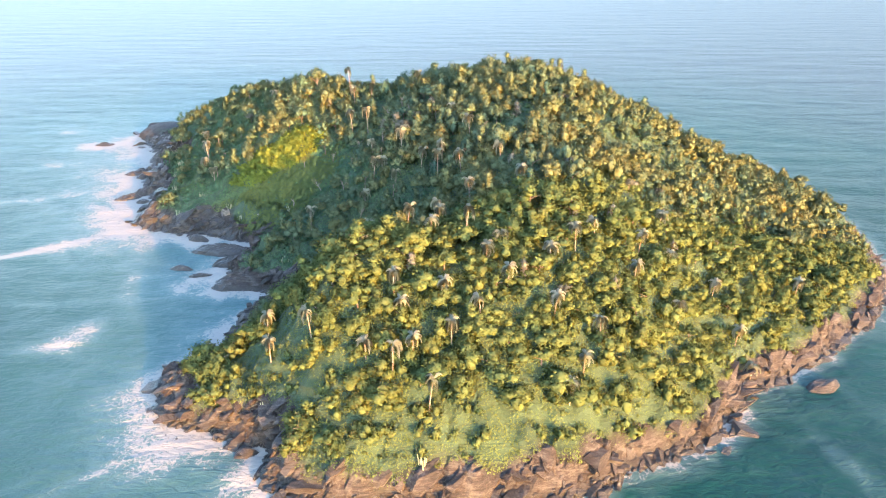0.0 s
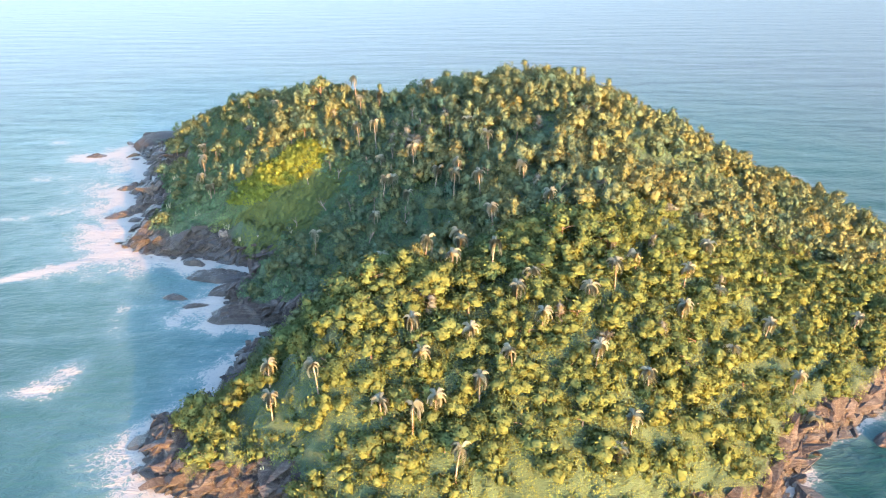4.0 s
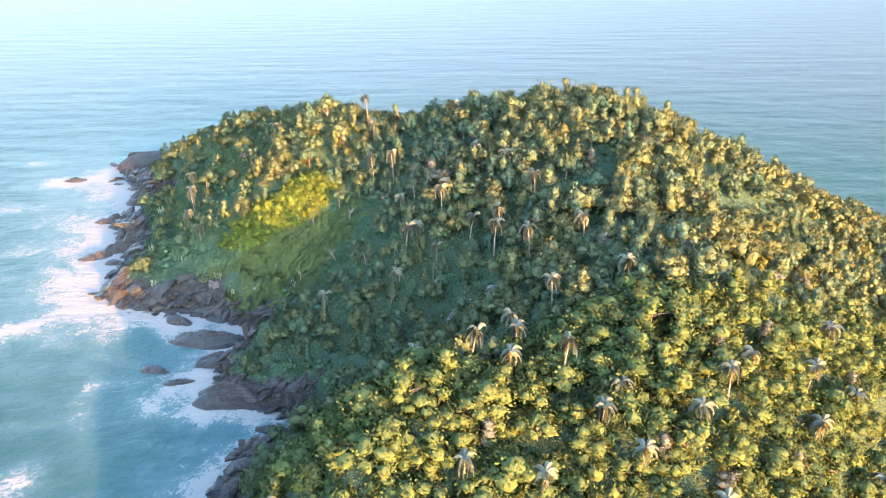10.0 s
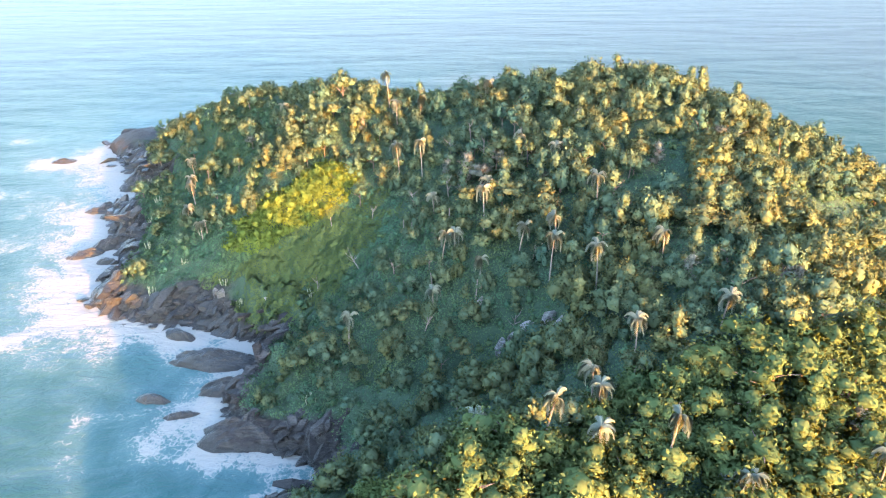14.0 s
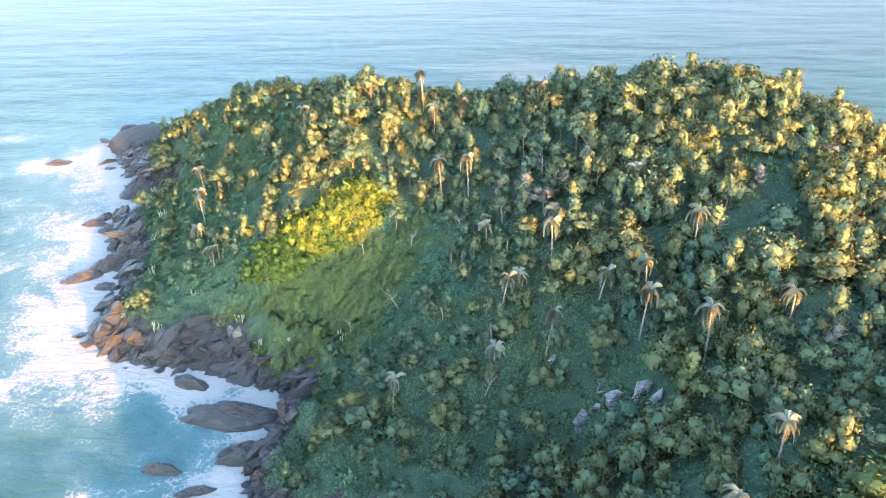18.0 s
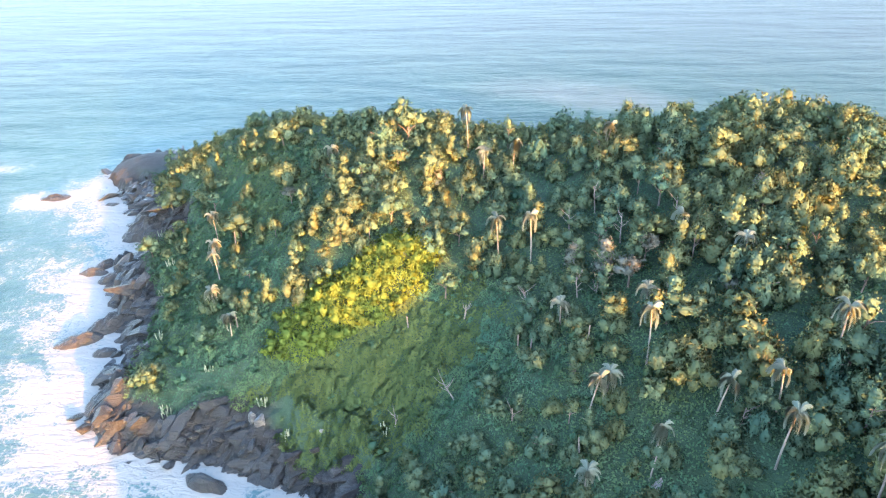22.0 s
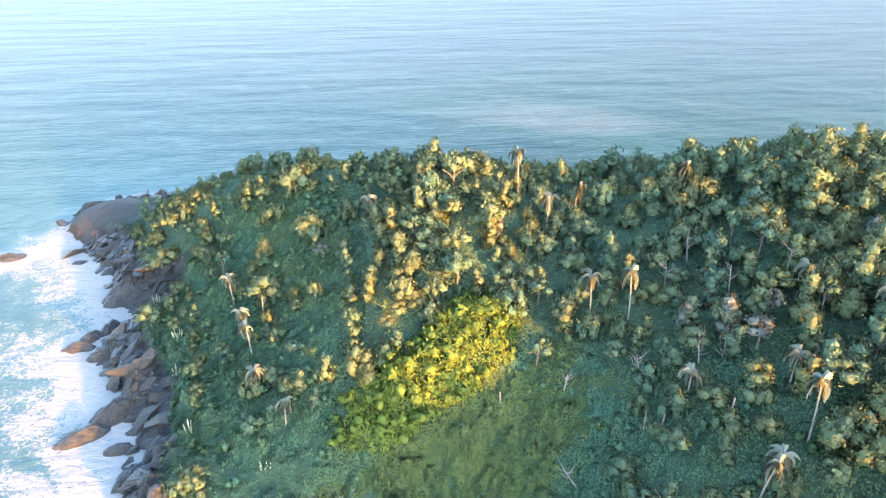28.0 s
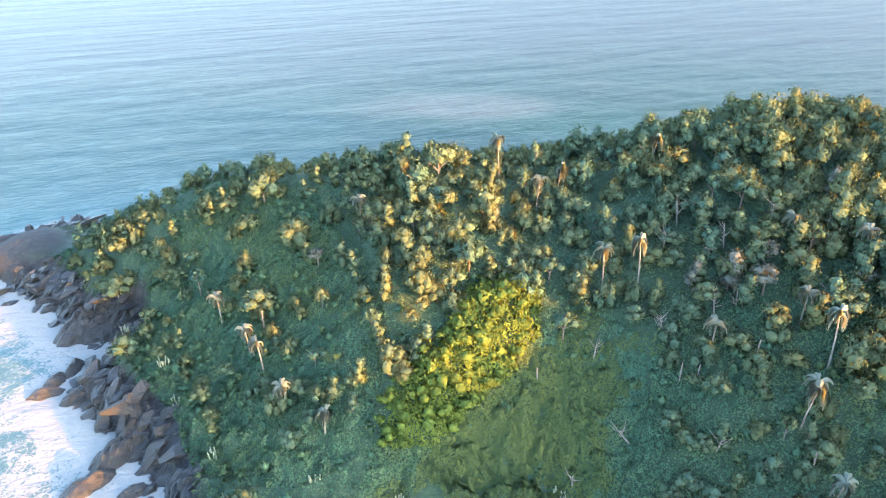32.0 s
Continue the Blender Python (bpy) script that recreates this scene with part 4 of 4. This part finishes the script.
for i, ob in enumerate(PALM_KINDS):
    if i not in used:
        for child in list(ob.children):
            bpy.data.objects.remove(child)
        bpy.data.objects.remove(ob)


# ---- rocks ----
def rock_mesh(seed, long=1.0, flat=0.7):
    """A broken angular block about 2 m across."""
    gen = np.random.default_rng(seed)
    bm = bmesh.new()
    bmesh.ops.create_cube(bm, size=2.0)
    for v in bm.verts:
        v.co = Vector((v.co.x * long, v.co.y, v.co.z * flat)) * gen.uniform(0.7, 1.15) + Vector(gen.normal(size=3) * 0.12)
    for _ in range(12):
        way = Vector(gen.normal(size=3) + [0, 0, 0.5]).normalized()
        cut = bmesh.ops.bisect_plane(bm, geom=bm.verts[:] + bm.edges[:] + bm.faces[:], plane_co=way * gen.uniform(0.55, 0.9), plane_no=way, clear_outer=True)
        rim = [e for e in cut["geom_cut"] if isinstance(e, bmesh.types.BMEdge)]
        if rim:
            bmesh.ops.contextual_create(bm, geom=rim)
    me = bpy.data.meshes.new("shore_rock")
    bm.to_mesh(me)
    bm.free()
    return me


ROCKS = [rock_mesh(400 + i, 1.0 + 0.25 * (i % 4), 0.5 + 0.15 * (i % 3)) for i in range(12)]
for me in ROCKS:
    me.materials.append(ROCK)
gen = np.random.default_rng(13)
count = 0
while count < 290:
    i = int(gen.integers(len(SHORE)))
    t = gen.random()
    p = SHORE[i] * (1 - t) + SHORE[(i + 1) % len(SHORE)] * t
    if p[1] > 400 and p[0] > -150 or p[0] > 168:
        continue
    x, y = p + gen.normal(size=2) * 3.5
    z = float(soil(np.array(x), np.array(y)))
    if z > 9 or z < -2.6 or oval(x, y, -172, 424, 16, 18) < 1:
        continue
    ob = new("shore_rock", ROCKS[int(gen.integers(12))])
    s = float(np.clip(gen.lognormal(0.05, 0.5), 0.45, 3.0))
    ob.matrix_world = Matrix.LocRotScale((x, y, max(z, -0.6) + 0.1 * s), Euler((gen.normal() * 0.25, gen.normal() * 0.25, 0.6 + gen.normal() * 0.5)), (s * 1.6, s * 0.95, s * 0.72))
    tagged(ob, "angular red-brown rock at the waterline", "rock", "shore rocks")
    count += 1


def boulders():
    """The broken stone that fills the gaps of the shore, too much to count."""
    gen = np.random.default_rng(14)
    verts, faces, at = [], [], 0
    for me in ROCKS:
        me.calc_loop_triangles()
    made = 0
    while made < 3000:
        i, t = int(gen.integers(len(SHORE))), gen.random()
        x, y = SHORE[i] * (1 - t) + SHORE[(i + 1) % len(SHORE)] * t + gen.normal(size=2) * 3.6
        if y > 400 and x > -150 or x > 165:
            continue
        z = float(soil(np.array(x), np.array(y)))
        if oval(x, y, -172, 424, 16, 18) < 1 or z < -1.0 or float(inland(x, y)) > float(green_edge(np.array(x), np.array(y))) + 1.0:
            continue
        me = ROCKS[int(gen.integers(12))]
        s = float(0.3 + 1.7 * gen.random() ** 3)
        m = np.array(Matrix.LocRotScale((x, y, z + 0.1), Euler((0.3 + 0.35 * gen.normal(), -0.25 + 0.35 * gen.normal(), 0.7 + 0.45 * gen.normal())), (s * gen.uniform(1.4, 2.8), s, s * gen.uniform(0.45, 0.85))))
        co = np.array([v.co[:] for v in me.vertices])
        verts.append(co @ m[:3, :3].T + m[:3, 3])
        faces.append(np.array([t_.vertices[:] for t_ in me.loop_triangles]) + at)
        at += len(co)
        made += 1
    ob = mesh_object("boulders", np.concatenate(verts), [np.concatenate(faces)], [ROCK], False)
    return tagged(ob, "broken brown stones and boulders along the shore", "boulders", kind="stuff")


boulders()


def big_rock(name, x, y, z, sx_, sy_, sz_, turn, label, material=None, seed=0):
    """A worn, cracked dome of rock, longer than it is high."""
    ring, turnings = 14, 40
    u = np.linspace(0, 1, ring)[:, None]
    a = np.linspace(0, 2 * np.pi, turnings, endpoint=False)[None]
    edge = 1 + 0.28 * value_noise(np.cos(a) * 2 + seed * 9.1, np.sin(a) * 2, 1.0, 60 + seed, 3)
    px, py = u * edge * np.cos(a) * sx_, u * edge * np.sin(a) * sy_
    h = (1 - u ** 2.2) * sz_ - 0.6 * u
    h = h * (0.7 + 0.75 * np.abs(value_noise(px * 0.5 + seed * 31, py * 1.4, 2.2, 70, 3))) + 0.3 * value_noise(px + seed * 17, py, 1.2, 74, 2) - 0.8 * u ** 6
    v = np.stack([px, py, h + 0 * a], -1).reshape(-1, 3)
    i, j = np.meshgrid(np.arange(ring - 1), np.arange(turnings), indexing="ij")
    n = (j + 1) % turnings
    f = np.stack([i * turnings + j, (i + 1) * turnings + j, (i + 1) * turnings + n, i * turnings + n], -1).reshape(-1, 4)
    ob = mesh_object(name, v, [f], [material or ROCK], False)
    ob.matrix_world = pose(x, y, z, 0, 0, turn)
    return tagged(ob, label, "rock")


for i, (x, y, rx_, ry_, rz_, turn) in enumerate([(104, 158, 6, 3, 2.2, 20), (-47, 131, 3.2, 2, 1.6, 10), (-199, 399, 7, 3, 1.6, 10), (-152, 340, 5, 3, 2.4, 30), (-148, 308, 7, 3.5, 2.0, 30), (-160, 344, 5, 2.5, 1.6, 0), (-158, 348, 4, 3, 2.2, 50), (-154, 352, 5, 2.6, 2.4, 70), (-175, 393, 3.4, 2, 1.2, 10), (-163, 386, 4, 2.4, 1.8, 30), (-142, 316, 8, 4, 3.4, 40), (-134, 294, 5, 3, 2.0, 60), (-139, 303, 4, 2, 1.6, 10)]):
    big_rock("sea_rock", x, y, 0.2, rx_, ry_, rz_, turn, "low reddish rock awash in white surf", seed=i)
for i, (x, y, rx_, ry_, rz_, turn) in enumerate([(-150, 371, 11, 8, 6.5, 30), (-141, 335, 9, 6, 5.0, 60), (-137, 321, 8, 6, 4.6, 50), (-128, 285, 8, 6, 4.2, 60)]):
    big_rock("rock_mound", x, y, 0.4, rx_, ry_, rz_, turn, "rounded red-brown rock mound at the foot of the slope", seed=40 + i)
for i, (x, y, rx_, ry_, rz_, turn) in enumerate([(-86, 247.5, 13, 4.6, 3.2, -4), (-77, 236, 11, 4.2, 3.6, 8), (-69, 219, 14, 6.5, 4.6, 4), (-97, 232, 5, 2.2, 1.5, -10), (-88, 226, 5, 1.8, 1.2, 12), (-99, 259, 6, 2.4, 2.2, -20)]):
    big_rock("rock_ledge", x, y, 0.2, rx_, ry_, rz_, turn, "long dark flat ledge of wet rock running into the bay", seed=20 + i)
for i, (x, y, s) in enumerate([(-12.7, 223.4, 2.6), (-10.3, 224, 2.2), (-7.6, 224, 2.8), (-13.5, 221.5, 1.6), (-3, 222.3, 3.2), (-4.7, 221, 2.4), (-2.6, 216.5, 3.4), (-4.6, 216.5, 3.0), (-1.5, 219, 2.4), (-18.3, 219.7, 1.8),
                               (-17, 235.1, 1.8), (-39.4, 235.4, 1.5), (-89.3, 269.3, 2.4), (-91.5, 270.5, 2.0), (-93.6, 271, 1.6), (-75.7, 265.7, 1.0)]):
    z = float(soil(np.array(float(x)), np.array(float(y))))
    me = rock_mesh(540 + i, 1.0, 1.1)
    me.materials.append(PALE_ROCK)
    ob = new("rock_outcrop", me)
    ob.matrix_world = Matrix.LocRotScale((x, y, z + 0.2 * s), Euler((0.3 * math.sin(i), 0.3 * math.cos(i * 2), i * 0.9)), (s * 0.62, s * 0.5, s * 0.95))
    tagged(ob, "pale grey bare rock outcrop among the shrubs", "rock")


# ---- dead trees and poles ----
def dead_tree(x, y, height, seed, bare_pole=False):
    gen = np.random.default_rng(seed)
    z = float(soil(np.array(float(x)), np.array(float(y))))
    root = new("dead_palm" if bare_pole else "dead_tree")
    root.location = (x, y, z)
    lean = gen.normal(size=2) * (0.3 if bare_pole else 1.0)
    zs = np.linspace(-0.5, height, 6)
    p = np.stack([lean[0] * zs / height, lean[1] * zs / height, zs], 1)
    v, f = tube(p, np.linspace(0.2, 0.12 if bare_pole else 0.08, 6), 7)
    mesh_object("trunk", v, [f], [DEAD_BARK], True, parent=root)
    if not bare_pole:
        for _ in range(7):
            a, s = gen.uniform(0, 6.28), gen.uniform(0.35, 0.95)
            b = np.array([np.interp(s * height, zs, p[:, i]) for i in range(3)])
            w = np.array([math.cos(a), math.sin(a), 0.7])
            l = gen.uniform(1.0, 2.4)
            v, f = tube([b, b + w * l * 0.5 + [0, 0, 0.1], b + w * l + [0.3 * gen.normal(), 0.3 * gen.normal(), 0.6]], [0.09, 0.06, 0.02], 5)
            mesh_object("branch", v, [f], [DEAD_BARK], True, parent=root)
    return tagged(root, "bare pale dead palm trunk without a crown" if bare_pole else "bleached leafless dead tree with forked branches", "dead tree", "dead trees")


for i, (x, y, h) in enumerate([(-36, 266, 5), (-34, 264, 4.5), (-24, 261, 5), (-58, 281, 4), (-28, 241, 6), (-18, 236, 6.5), (-107, 323, 6), (-99, 292, 5)]):
    dead_tree(x, y, h, 600 + i, True)
for i, (x, y, h) in enumerate([(-21, 271, 5), (-46, 280, 4), (-23, 292, 6), (-5, 238, 5), (-19, 274, 6), (-24, 273, 5), (-30, 232, 4), (-10, 226, 4), (-8, 268, 7), (-4, 283, 7), (2, 275, 6.5), (-14, 284, 7), (8, 262, 6), (-33, 276, 5), (-17, 296, 7), (-60, 262, 3.5), (-48, 262, 3.5), (-38, 252, 4), (-112, 398, 8), (-100, 402, 8)]):
    dead_tree(x, y, h, 620 + i)


# ---- cacti ----
def cactus_clump(x, y, stems, height, seed):
    """Upright ribbed columns growing from one foot."""
    gen = np.random.default_rng(seed)
    root = new("cactus")
    root.location = (x, y, float(soil(np.array(float(x)), np.array(float(y)))))
    for i in range(stems):
        a, r = gen.uniform(0, 6.28), gen.uniform(0.1, 1.3)
        h = height * gen.uniform(0.55, 1.1)
        foot = np.array([r * math.cos(a), r * math.sin(a), -0.2])
        lean = np.array([0.12 * math.cos(a), 0.12 * math.sin(a), 1.0])
        v, f = tube([foot, foot + lean * h * 0.3, foot + lean * h * 0.7, foot + lean * h * 0.95, foot + lean * h], [0.11, 0.14, 0.13, 0.10, 0.02], 8)
        mesh_object("stem", v, [f], [CACTUS], True, parent=root)
    return tagged(root, "clump of tall pale green columnar cactus stems", "cactus", "shore cacti")


CACTUS = bark_material("pale cactus skin", (0.13, 0.17, 0.10), (0.30, 0.33, 0.22), 4.0)
for i, (x, y, n, h) in enumerate([(-129, 321, 14, 3.2), (-131, 334, 12, 3.0), (-122, 300, 10, 2.6), (-120, 286, 12, 3.0), (-112, 275, 10, 2.4), (-84, 266, 8, 2.4), (-62, 262, 8, 2.2),
                                  (-56, 222, 9, 2.6), (-4, 119, 9, 3.0), (-44, 140, 7, 2.4), (-140, 352, 9, 2.6), (-104, 283, 7, 2.4), (-90, 274, 8, 2.6)]):
    cactus_clump(x, y, n, h, 700 + i)
